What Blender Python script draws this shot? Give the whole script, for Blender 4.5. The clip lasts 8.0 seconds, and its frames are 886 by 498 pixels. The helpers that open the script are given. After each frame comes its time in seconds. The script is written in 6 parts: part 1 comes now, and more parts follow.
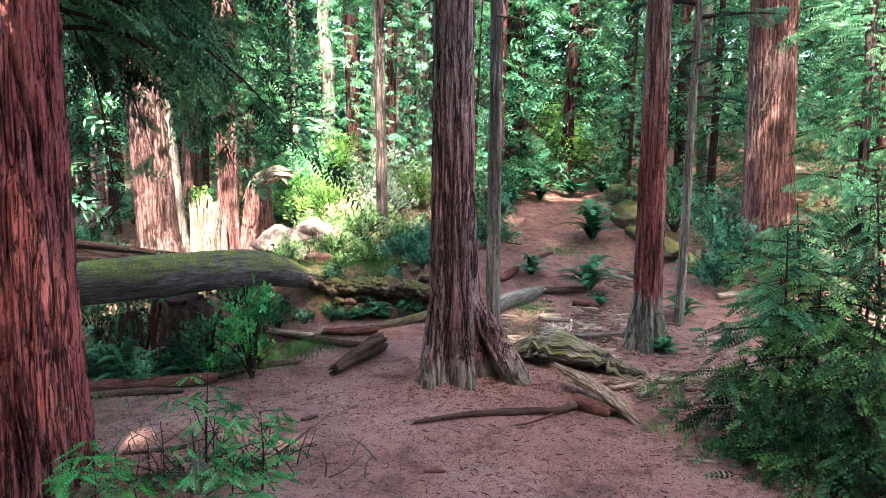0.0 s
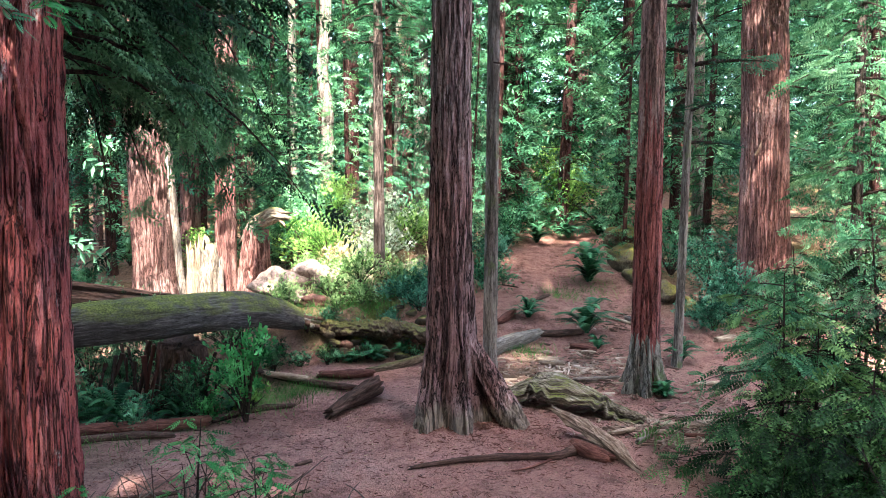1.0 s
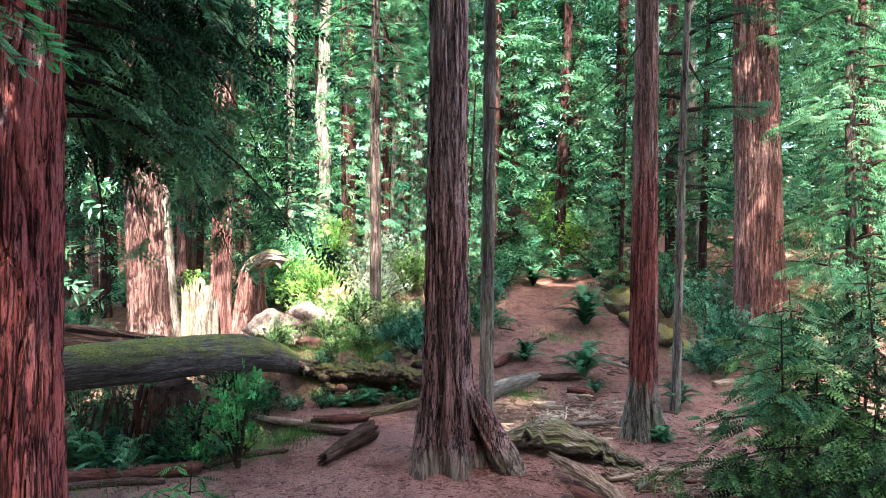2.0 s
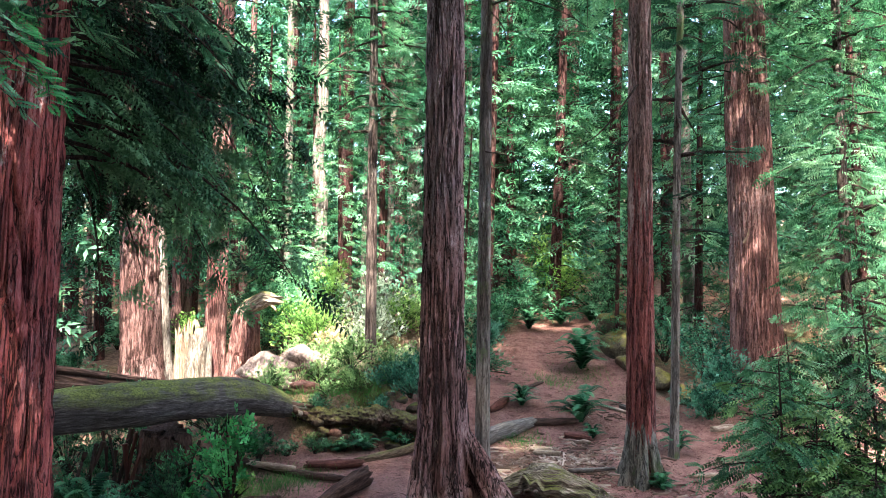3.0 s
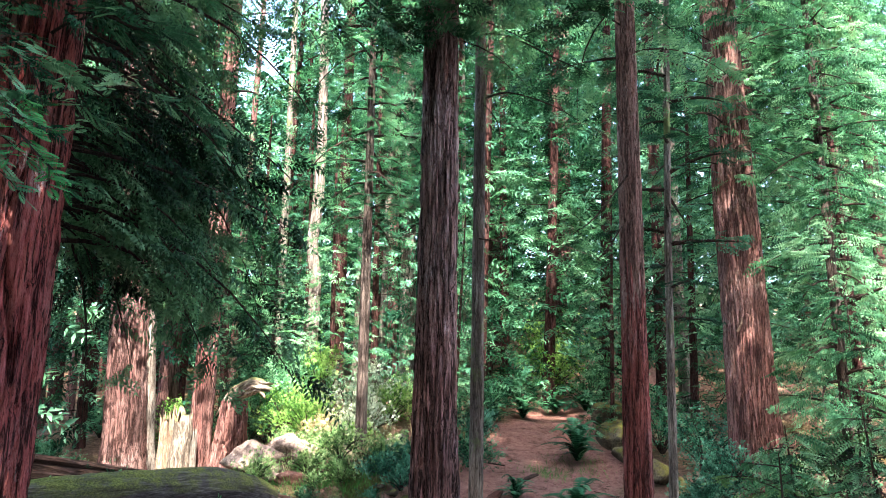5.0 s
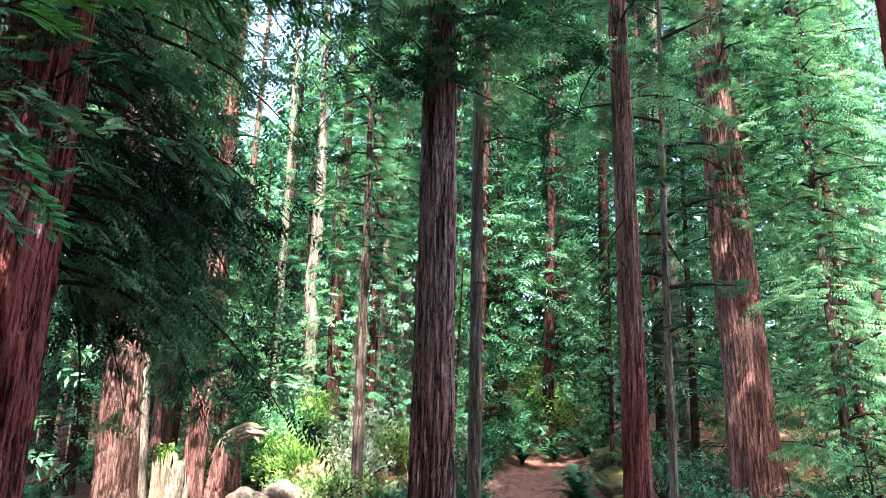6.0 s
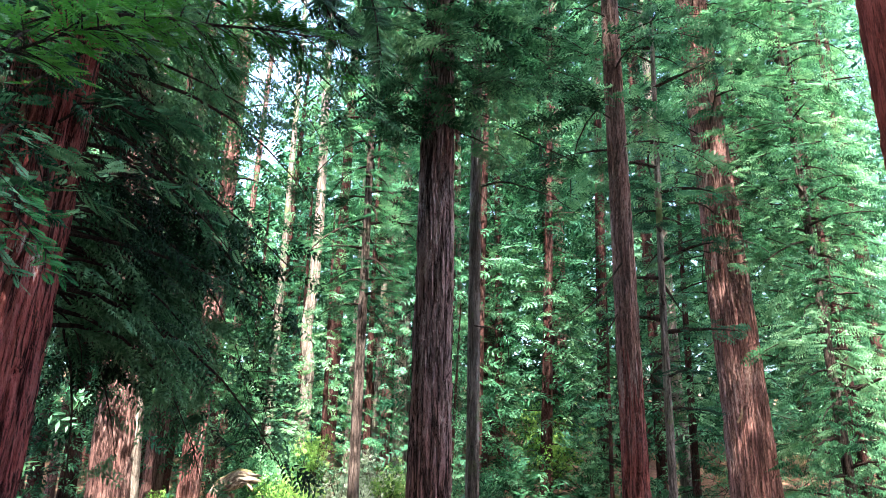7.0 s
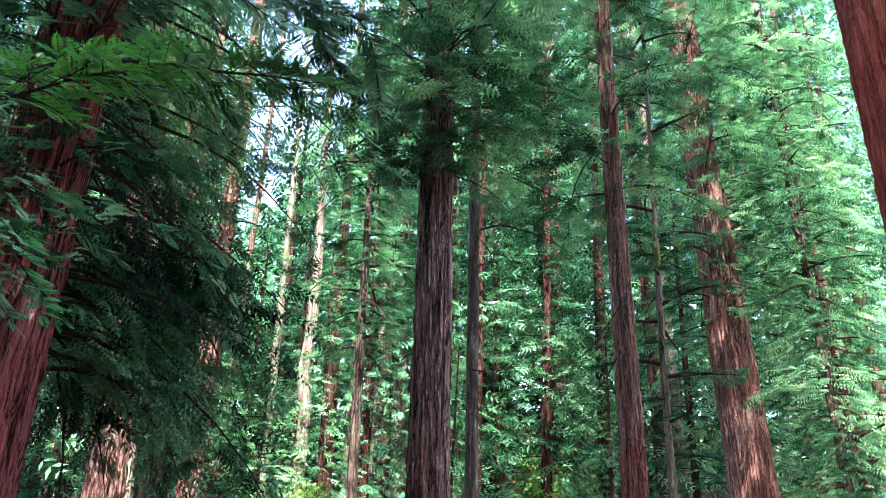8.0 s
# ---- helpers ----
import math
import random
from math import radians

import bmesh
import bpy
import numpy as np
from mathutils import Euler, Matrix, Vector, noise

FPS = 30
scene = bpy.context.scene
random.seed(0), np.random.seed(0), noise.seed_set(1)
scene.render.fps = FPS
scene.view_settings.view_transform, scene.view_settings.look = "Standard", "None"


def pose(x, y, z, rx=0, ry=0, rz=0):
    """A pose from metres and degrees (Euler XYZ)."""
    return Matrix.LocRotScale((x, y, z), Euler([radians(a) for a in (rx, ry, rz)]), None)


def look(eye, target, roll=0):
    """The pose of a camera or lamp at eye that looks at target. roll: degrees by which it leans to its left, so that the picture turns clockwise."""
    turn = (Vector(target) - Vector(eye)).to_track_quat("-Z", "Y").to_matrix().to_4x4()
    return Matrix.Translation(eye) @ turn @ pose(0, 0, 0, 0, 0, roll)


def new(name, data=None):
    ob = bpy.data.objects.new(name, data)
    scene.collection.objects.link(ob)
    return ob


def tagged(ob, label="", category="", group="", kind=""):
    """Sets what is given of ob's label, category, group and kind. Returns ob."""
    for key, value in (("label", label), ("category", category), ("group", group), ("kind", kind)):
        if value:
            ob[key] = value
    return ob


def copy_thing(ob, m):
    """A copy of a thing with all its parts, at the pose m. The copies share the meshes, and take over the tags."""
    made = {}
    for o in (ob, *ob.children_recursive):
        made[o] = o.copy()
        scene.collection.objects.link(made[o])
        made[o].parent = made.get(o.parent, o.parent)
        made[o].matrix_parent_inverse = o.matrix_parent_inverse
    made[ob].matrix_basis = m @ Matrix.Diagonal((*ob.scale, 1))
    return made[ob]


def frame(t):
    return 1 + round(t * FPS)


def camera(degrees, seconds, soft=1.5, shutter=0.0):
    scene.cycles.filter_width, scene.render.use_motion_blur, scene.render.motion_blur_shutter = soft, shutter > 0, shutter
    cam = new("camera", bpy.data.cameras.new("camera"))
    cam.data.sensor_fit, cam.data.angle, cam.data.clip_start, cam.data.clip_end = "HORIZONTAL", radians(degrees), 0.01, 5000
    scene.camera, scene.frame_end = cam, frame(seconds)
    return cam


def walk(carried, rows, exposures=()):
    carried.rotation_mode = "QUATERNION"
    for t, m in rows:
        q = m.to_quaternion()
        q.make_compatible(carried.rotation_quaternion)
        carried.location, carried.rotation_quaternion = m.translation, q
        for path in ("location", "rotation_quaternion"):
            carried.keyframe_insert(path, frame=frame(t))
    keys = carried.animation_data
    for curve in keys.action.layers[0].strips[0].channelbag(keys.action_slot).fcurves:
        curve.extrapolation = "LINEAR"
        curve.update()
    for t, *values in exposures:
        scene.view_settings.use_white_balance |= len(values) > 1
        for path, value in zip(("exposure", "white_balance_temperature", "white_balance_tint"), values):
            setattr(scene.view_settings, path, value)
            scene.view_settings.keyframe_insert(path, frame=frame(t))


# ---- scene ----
# The camera stands still on a tripod and tilts up from the forest floor to the crowns.
cam = camera(65.32, 8.0, soft=0.8)
EYE = 2.0
ROWS = [  # seconds, yaw, pitch, roll
    (0.0, 0.0, -7.0, 0.0), (0.5, -0.12, -5.26, -0.08), (1.0, -0.24, -3.5, -0.18), (1.5, -0.38, -1.73, -0.24),
    (3.0, -0.84, 3.57, -0.52), (3.5, -0.97, 5.35, -0.60), (4.0, -1.11, 7.13, -0.71), (4.5, -1.23, 8.91, -0.83),
    (6.0, -1.43, 14.27, -1.06), (6.5, -1.51, 16.05, -1.14), (7.0, -1.57, 17.88, -1.21), (7.5, -1.60, 19.66, -1.26),
    (8.0, -1.64, 21.46, -1.28),
]
walk(cam, [(t, pose(0, 0, EYE) @ pose(0, 0, 0, 0, 0, y) @ pose(0, 0, 0, p) @ pose(0, 0, 0, 0, r) @ pose(0, 0, 0, 90)) for t, y, p, r in ROWS],
     exposures=[(0.0, 4.42), (1.5, 4.34), (3.0, 4.16), (8.0, 3.94)])

# ---------------------------------------------------------------- daylight
SUN_AZ, SUN_EL = -86.0, 58.0     # degrees, from +x towards +y; height above the horizon
world = bpy.data.worlds.new("daylight")
scene.world = world
world.use_nodes = True
wn = world.node_tree
wn.nodes.clear()
sky = wn.nodes.new("ShaderNodeTexSky")
sky.sky_type, sky.sun_disc = "NISHITA", False
sky.sun_elevation, sky.sun_rotation = radians(SUN_EL), radians(90 - SUN_AZ)
sky.dust_density = 2.0
wbg = wn.nodes.new("ShaderNodeBackground")
wbg.inputs["Strength"].default_value = 0.13
wout = wn.nodes.new("ShaderNodeOutputWorld")
wn.links.new(sky.outputs[0], wbg.inputs[0])
wn.links.new(wbg.outputs[0], wout.inputs[0])
sun = new("sun", bpy.data.lights.new("sun", "SUN"))
sun.data.energy, sun.data.angle, sun.data.color = 3.8, radians(0.6), (1.0, 0.95, 0.85)
sun_from = Vector((math.cos(radians(SUN_AZ)) * math.cos(radians(SUN_EL)), math.sin(radians(SUN_AZ)) * math.cos(radians(SUN_EL)), math.sin(radians(SUN_EL))))
sun.matrix_world = look(sun_from * 60, (0, 0, 0))

# ---------------------------------------------------------------- materials


def nodes_of(name):
    m = bpy.data.materials.new(name)
    m.use_nodes = True
    m.node_tree.nodes.clear()
    return m, m.node_tree.nodes, m.node_tree.links


def ramp(nodes, links, source, stops):
    r = nodes.new("ShaderNodeValToRGB")
    e = r.color_ramp.elements
    while len(e) < len(stops):
        e.new(0.5)
    for k, (at, c) in enumerate(stops):
        e[k].position, e[k].color = at, (*c, 1)
    links.new(source, r.inputs[0])
    return r.outputs[0]


def noise_of(nodes, links, scale, detail=6.0, stretch=(1, 1, 1), rough=0.6, warp=0.0, grain=False):
    tc = nodes.new("ShaderNodeTexCoord")
    if grain:        # coordinates that run along a log
        tc = nodes.new("ShaderNodeAttribute")
        tc.attribute_name = "grain"
    mp = nodes.new("ShaderNodeMapping")
    mp.inputs["Scale"].default_value = stretch
    links.new(tc.outputs["Vector" if grain else "Object"], mp.inputs["Vector"])
    n = nodes.new("ShaderNodeTexNoise")
    n.inputs["Scale"].default_value, n.inputs["Detail"].default_value = scale, detail
    n.inputs["Roughness"].default_value, n.inputs["Distortion"].default_value = rough, warp
    links.new(mp.outputs[0], n.inputs["Vector"])
    return n.outputs["Fac"]


def mixed(nodes, links, fac, a, b, mode="MIX"):
    m = nodes.new("ShaderNodeMix")
    m.data_type, m.blend_type = "RGBA", mode
    for s, v in ((m.inputs[0], fac), (m.inputs[6], a), (m.inputs[7], b)):
        if isinstance(v, (int, float)):
            s.default_value = v
        elif isinstance(v, tuple):
            s.default_value = (*v, 1)
        else:
            links.new(v, s)
    return m.outputs[2]


def surface(m, nodes, links, colour, rough=0.85, bumps=(), spec=0.25):
    b = nodes.new("ShaderNodeBsdfPrincipled")
    if isinstance(colour, tuple):
        b.inputs["Base Color"].default_value = (*colour, 1)
    else:
        links.new(colour, b.inputs["Base Color"])
    b.inputs["Roughness"].default_value = rough
    b.inputs["Specular IOR Level"].default_value = spec
    normal = None
    for height, strength, distance in bumps:
        bump = nodes.new("ShaderNodeBump")
        bump.inputs["Strength"].default_value, bump.inputs["Distance"].default_value = strength, distance
        links.new(height, bump.inputs["Height"])
        if normal:
            links.new(normal, bump.inputs["Normal"])
        normal = bump.outputs[0]
    if normal:
        links.new(normal, b.inputs["Normal"])
    out = nodes.new("ShaderNodeOutputMaterial")
    links.new(b.outputs[0], out.inputs[0])
    return m


def upward(nodes, links, low, high):
    """How far a surface faces up, 0 to 1 between two heights of its normal."""
    g = nodes.new("ShaderNodeNewGeometry")
    s = nodes.new("ShaderNodeSeparateXYZ")
    links.new(g.outputs["Normal"], s.inputs[0])
    r = nodes.new("ShaderNodeMapRange")
    r.inputs["From Min"].default_value, r.inputs["From Max"].default_value = low, high
    links.new(s.outputs[2], r.inputs["Value"])
    return r.outputs[0]


def bark(name, dark, mid, light, grey, grey_share=0.5, fine=1.0, moss=None, cracks=0.75, moss_from=0.55, foot=None):
    m, n, l = nodes_of(name)
    strands = noise_of(n, l, 13.0 * fine, 8, (3.4, 3.4, 0.42), 0.75, 0.6)
    patches = noise_of(n, l, 1.6, 4, (1, 1, 0.5), 0.6, 0.4)
    flakes = noise_of(n, l, 40.0 * fine, 6, (2.4, 2.4, 0.42), 0.8, 0.5)
    fuzz = noise_of(n, l, 120.0 * fine, 5, (1.6, 1.6, 0.30), 0.8, 0.4)
    c = ramp(n, l, strands, [(0.35, dark), (0.43, mid), (0.62, light), (0.78, mid)])
    c = mixed(n, l, 0.55, c, ramp(n, l, fuzz, [(0.34, (0.25, 0.25, 0.25)), (0.52, (1, 1, 1)), (0.68, (1.0, 1.0, 1.0))]), "MULTIPLY")
    # crack lines, wide and dark enough to paint in the shade of furrows
    crack = ramp(n, l, noise_of(n, l, 5.0 * fine, 6, (3.0, 3.0, 0.20), 0.62, 0.45), [(0.425, (1, 1, 1)), (0.465, (0.0, 0.0, 0.0)), (0.49, (0.0, 0.0, 0.0)), (0.53, (1, 1, 1))])
    g = ramp(n, l, patches, [(0.62 - 0.3 * grey_share, (0, 0, 0)), (0.78 - 0.25 * grey_share, (1, 1, 1))])
    fl = ramp(n, l, flakes, [(0.47, (0, 0, 0)), (0.58, (1, 1, 1))])
    c = mixed(n, l, mixed(n, l, 1.0, g, fl, "MULTIPLY"), c, grey)
    c = mixed(n, l, ramp(n, l, flakes, [(0.36, (0.8, 0.8, 0.8)), (0.46, (0, 0, 0))]), c, dark)
    c = mixed(n, l, crack, mixed(n, l, cracks, c, dark), c)
    if moss:
        spots = ramp(n, l, noise_of(n, l, 3.0, 6, (1, 1, 0.6), 0.7), [(moss_from, (0, 0, 0)), (moss_from + 0.09, (1, 1, 1))])
        c = mixed(n, l, mixed(n, l, 1.0, spots, fl, "MULTIPLY") if moss_from > 0.6 else spots, c, moss)
    if foot:        # bare weathered wood low down, fading out unevenly
        height, bare = foot
        tc = n.new("ShaderNodeTexCoord")
        z = n.new("ShaderNodeSeparateXYZ")
        l.new(tc.outputs["Object"], z.inputs[0])
        uneven = n.new("ShaderNodeMath")
        uneven.operation = "MULTIPLY_ADD"
        l.new(noise_of(n, l, 6.0, 5, (1, 1, 0.4), 0.7), uneven.inputs[0])
        uneven.inputs[1].default_value = height * 1.6
        l.new(z.outputs[2], uneven.inputs[2])
        low = n.new("ShaderNodeMapRange")
        low.inputs["From Min"].default_value, low.inputs["From Max"].default_value = height * 1.45, height * 1.1
        l.new(uneven.outputs[0], low.inputs["Value"])
        c = mixed(n, l, low.outputs[0], c, mixed(n, l, crack, tuple(v * 0.3 for v in bare), ramp(n, l, strands, [(0.34, tuple(v * 0.4 for v in bare)), (0.5, tuple(v * 0.75 for v in bare)), (0.64, bare)])))
    return surface(m, n, l, c, 0.9, [(crack, 0.9, 0.02), (strands, 1.0, 0.02), (flakes, 0.9, 0.008), (fuzz, 0.6, 0.003)], 0.07)


BARK_RED = bark("bark_red", (0.012, 0.004, 0.0038), (0.135, 0.036, 0.032), (0.26, 0.095, 0.082), (0.29, 0.20, 0.19), 0.5)
BARK_LICHEN = bark("bark_lichen", (0.014, 0.005, 0.005), (0.19, 0.040, 0.038), (0.31, 0.098, 0.090), (0.30, 0.17, 0.165), 0.42, moss=(0.42, 0.46, 0.43), cracks=0.94, moss_from=0.605)
BARK_BROWN = bark("bark_brown", (0.010, 0.005, 0.0045), (0.135, 0.066, 0.060), (0.27, 0.155, 0.145), (0.33, 0.25, 0.245), 0.55, cracks=0.95, foot=(0.28, (0.29, 0.225, 0.18)))
BARK_RUST = bark("bark_rust", (0.018, 0.009, 0.008), (0.145, 0.076, 0.064), (0.27, 0.165, 0.142), (0.31, 0.24, 0.22), 0.6)
BARK_GREY = bark("bark_grey", (0.03, 0.024, 0.02), (0.115, 0.09, 0.078), (0.23, 0.19, 0.165), (0.27, 0.265, 0.23), 0.6, moss=(0.11, 0.14, 0.06), cracks=0.6)
BARK_THIN = bark("bark_thin", (0.014, 0.009, 0.008), (0.065, 0.045, 0.038), (0.14, 0.105, 0.092), (0.17, 0.15, 0.13), 0.5)
BARK_UPPER = bark("bark_upper", (0.014, 0.008, 0.007), (0.16, 0.088, 0.082), (0.30, 0.195, 0.185), (0.37, 0.30, 0.295), 0.65, cracks=0.9)
BARK_OLD = bark("bark_old", (0.015, 0.007, 0.006), (0.105, 0.05, 0.044), (0.21, 0.118, 0.105), (0.25, 0.185, 0.175), 0.55)
BARK_PINK = bark("bark_pink", (0.026, 0.011, 0.010), (0.150, 0.062, 0.053), (0.27, 0.145, 0.127), (0.30, 0.22, 0.20), 0.5, cracks=0.75)
BARK_PALE = bark("bark_pale", (0.05, 0.036, 0.03), (0.16, 0.125, 0.105), (0.27, 0.225, 0.195), (0.30, 0.275, 0.25), 0.6)
BARK_ORANGE = bark("bark_orange", (0.09, 0.018, 0.011), (0.31, 0.062, 0.044), (0.46, 0.12, 0.090), (0.42, 0.18, 0.15), 0.35, cracks=0.5)
BARK_DARK = bark("bark_dark", (0.0101, 0.00432, 0.0036), (0.0396, 0.0144, 0.013), (0.0864, 0.0396, 0.0346), (0.101, 0.072, 0.0684), 0.4)
BARK_FOOT = bark("bark_foot", (0.0216, 0.0187, 0.0158), (0.115, 0.100, 0.085), (0.24, 0.215, 0.18), (0.175, 0.18, 0.155), 0.6, moss=(0.0792, 0.108, 0.0504))
TWIG = bark("twig_bark", (0.00864, 0.00576, 0.00504), (0.0288, 0.0187, 0.0144), (0.0576, 0.036, 0.0288), (0.072, 0.0576, 0.0504), 0.3)


def leaf(name, shade, mid, bright, glow=0.35, gloss=0.5):
    """Leaves: colour differs from spray to spray, with inner shade and lit tips painted in; light comes through them.
    """
    # shade deepened and bright raised: light contrast painted into the colour
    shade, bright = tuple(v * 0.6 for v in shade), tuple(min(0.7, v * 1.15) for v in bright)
    m, n, l = nodes_of(name)
    g = n.new("ShaderNodeNewGeometry")
    a = n.new("ShaderNodeAttribute")
    a.attribute_name = "grain"
    e = n.new("ShaderNodeSeparateXYZ")
    l.new(a.outputs["Vector"], e.inputs[0])

    def sum_of(p, k, q):
        x = n.new("ShaderNodeMath")
        x.operation = "MULTIPLY_ADD"
        l.new(p, x.inputs[0])
        x.inputs[1].default_value = k
        if q:
            l.new(q, x.inputs[2])
        else:
            x.inputs[2].default_value = -0.06
        return x.outputs[0]
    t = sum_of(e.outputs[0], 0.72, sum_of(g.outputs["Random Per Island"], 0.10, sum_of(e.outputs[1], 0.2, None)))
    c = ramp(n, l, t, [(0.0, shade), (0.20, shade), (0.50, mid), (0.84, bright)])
    # patches of the shade tone paint dark gaps between the leaves
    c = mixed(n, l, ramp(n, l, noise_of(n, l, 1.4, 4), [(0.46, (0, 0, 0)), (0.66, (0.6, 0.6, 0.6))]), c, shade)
    b = n.new("ShaderNodeBsdfPrincipled")
    b.inputs["Roughness"].default_value, b.inputs["Specular IOR Level"].default_value = gloss, 0.06
    l.new(c, b.inputs["Base Color"])
    t = n.new("ShaderNodeBsdfTranslucent")
    l.new(mixed(n, l, 1.0, c, (1.0, 1.06, 0.84), "MULTIPLY"), t.inputs[0])
    x = n.new("ShaderNodeMixShader")
    x.inputs[0].default_value = glow
    l.new(b.outputs[0], x.inputs[1])
    l.new(t.outputs[0], x.inputs[2])
    out = n.new("ShaderNodeOutputMaterial")
    l.new(x.outputs[0], out.inputs[0])
    return m


# green darkened in colour to paint boughs and shrubs standing in shade
LEAF_SHADED = leaf("leaf_shaded", (0.006, 0.021, 0.011), (0.036, 0.100, 0.052), (0.11, 0.225, 0.115), 0.38)
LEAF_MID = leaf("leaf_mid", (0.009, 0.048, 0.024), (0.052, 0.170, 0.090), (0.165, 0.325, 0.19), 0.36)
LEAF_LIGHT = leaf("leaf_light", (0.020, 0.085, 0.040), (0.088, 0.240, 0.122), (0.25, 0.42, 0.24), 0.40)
# leaf_mid with light painted in, for crowns that shade themselves
LEAF_MID_LIT = leaf("leaf_mid_lit", (0.014, 0.062, 0.030), (0.066, 0.195, 0.098), (0.20, 0.365, 0.20), 0.38)
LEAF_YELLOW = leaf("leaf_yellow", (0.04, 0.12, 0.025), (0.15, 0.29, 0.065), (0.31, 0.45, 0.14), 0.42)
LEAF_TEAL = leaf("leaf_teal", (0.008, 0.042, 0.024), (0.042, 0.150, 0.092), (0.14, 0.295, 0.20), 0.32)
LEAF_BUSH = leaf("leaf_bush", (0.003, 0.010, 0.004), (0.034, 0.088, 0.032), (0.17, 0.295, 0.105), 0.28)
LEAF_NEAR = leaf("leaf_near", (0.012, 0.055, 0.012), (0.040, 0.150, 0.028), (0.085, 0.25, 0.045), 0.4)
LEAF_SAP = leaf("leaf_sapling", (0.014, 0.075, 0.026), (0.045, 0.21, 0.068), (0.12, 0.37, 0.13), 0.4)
# light green paled in colour, painting sunlight that misses the bank
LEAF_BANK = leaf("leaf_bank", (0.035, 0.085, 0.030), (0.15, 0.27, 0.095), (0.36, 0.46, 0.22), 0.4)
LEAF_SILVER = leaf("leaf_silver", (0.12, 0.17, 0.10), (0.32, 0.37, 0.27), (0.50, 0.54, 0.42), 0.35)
LEAF_DRY = leaf("leaf_dry", (0.20, 0.15, 0.08), (0.44, 0.35, 0.20), (0.62, 0.54, 0.36), 0.3)
LITTER_RED = leaf("litter_red", (0.17, 0.068, 0.050), (0.15, 0.06, 0.044), (0.38, 0.22, 0.17), 0.03, 0.75)
LITTER_CHIP = leaf("litter_chip", (0.13, 0.075, 0.056), (0.28, 0.19, 0.145), (0.46, 0.36, 0.29), 0.03, 0.75)
NEEDLE_DRY = leaf("needle_dry", (0.12, 0.050, 0.038), (0.15, 0.066, 0.048), (0.42, 0.28, 0.21), 0.05, 0.7)
LITTER_DARK = leaf("litter_dark", (0.018, 0.010, 0.008), (0.050, 0.028, 0.021), (0.12, 0.075, 0.058), 0.03, 0.8)
FERN = leaf("fern_green", (0.010, 0.045, 0.022), (0.024, 0.095, 0.045), (0.060, 0.165, 0.080), 0.2)
GRASS = leaf("grass_green", (0.03, 0.12, 0.03), (0.07, 0.21, 0.05), (0.14, 0.30, 0.08), 0.4)


def soil():
    m, n, l = nodes_of("forest_soil")
    grit = noise_of(n, l, 55.0, 8, rough=0.8)
    crumbs = noise_of(n, l, 130.0, 4, rough=0.7)
    spots = noise_of(n, l, 8.0, 7, rough=0.75)
    broad = noise_of(n, l, 0.7, 5, rough=0.6)
    dust = noise_of(n, l, 1.9, 6, rough=0.7, warp=0.6)
    damp = ramp(n, l, broad, [(0.33, (0.23, 0.113, 0.095)), (0.5, (0.345, 0.175, 0.148)), (0.66, (0.42, 0.235, 0.202))])
    damp = mixed(n, l, ramp(n, l, dust, [(0.36, (0.75, 0.75, 0.75)), (0.47, (0, 0, 0))]), damp, (0.125, 0.062, 0.052))
    damp = mixed(n, l, ramp(n, l, dust, [(0.55, (0, 0, 0)), (0.70, (0.5, 0.5, 0.5))]), damp, (0.32, 0.225, 0.20))
    red = ramp(n, l, spots, [(0.3, (0.20, 0.094, 0.074)), (0.55, (0.31, 0.155, 0.124)), (0.75, (0.39, 0.22, 0.185))])
    duff = ramp(n, l, spots, [(0.25, (0.08, 0.046, 0.032)), (0.5, (0.18, 0.105, 0.072)), (0.72, (0.30, 0.19, 0.13))])
    moss = ramp(n, l, grit, [(0.3, (0.03, 0.042, 0.01)), (0.6, (0.075, 0.09, 0.022)), (0.8, (0.15, 0.14, 0.04))])
    a = n.new("ShaderNodeVertexColor")
    a.layer_name = "cover"
    s = n.new("ShaderNodeSeparateColor")
    l.new(a.outputs[0], s.inputs[0])
    c = mixed(n, l, s.outputs[0], duff, damp)
    c = mixed(n, l, s.outputs[1], c, red)
    c = mixed(n, l, s.outputs[2], c, moss)
    c = mixed(n, l, ramp(n, l, spots, [(0.36, (0.6, 0.6, 0.6)), (0.5, (0, 0, 0))]), c, mixed(n, l, 1.0, c, (0.5, 0.48, 0.48), "MULTIPLY"))
    c = mixed(n, l, ramp(n, l, grit, [(0.38, (0.9, 0.9, 0.9)), (0.5, (0, 0, 0))]), c, mixed(n, l, 1.0, c, (0.3, 0.28, 0.28), "MULTIPLY"))
    c = mixed(n, l, ramp(n, l, crumbs, [(0.60, (0, 0, 0)), (0.68, (0.85, 0.85, 0.85))]), c, (0.40, 0.27, 0.22))
    return surface(m, n, l, c, 0.95, [(spots, 0.7, 0.06), (grit, 1.0, 0.05), (crumbs, 0.9, 0.014)], 0.05)


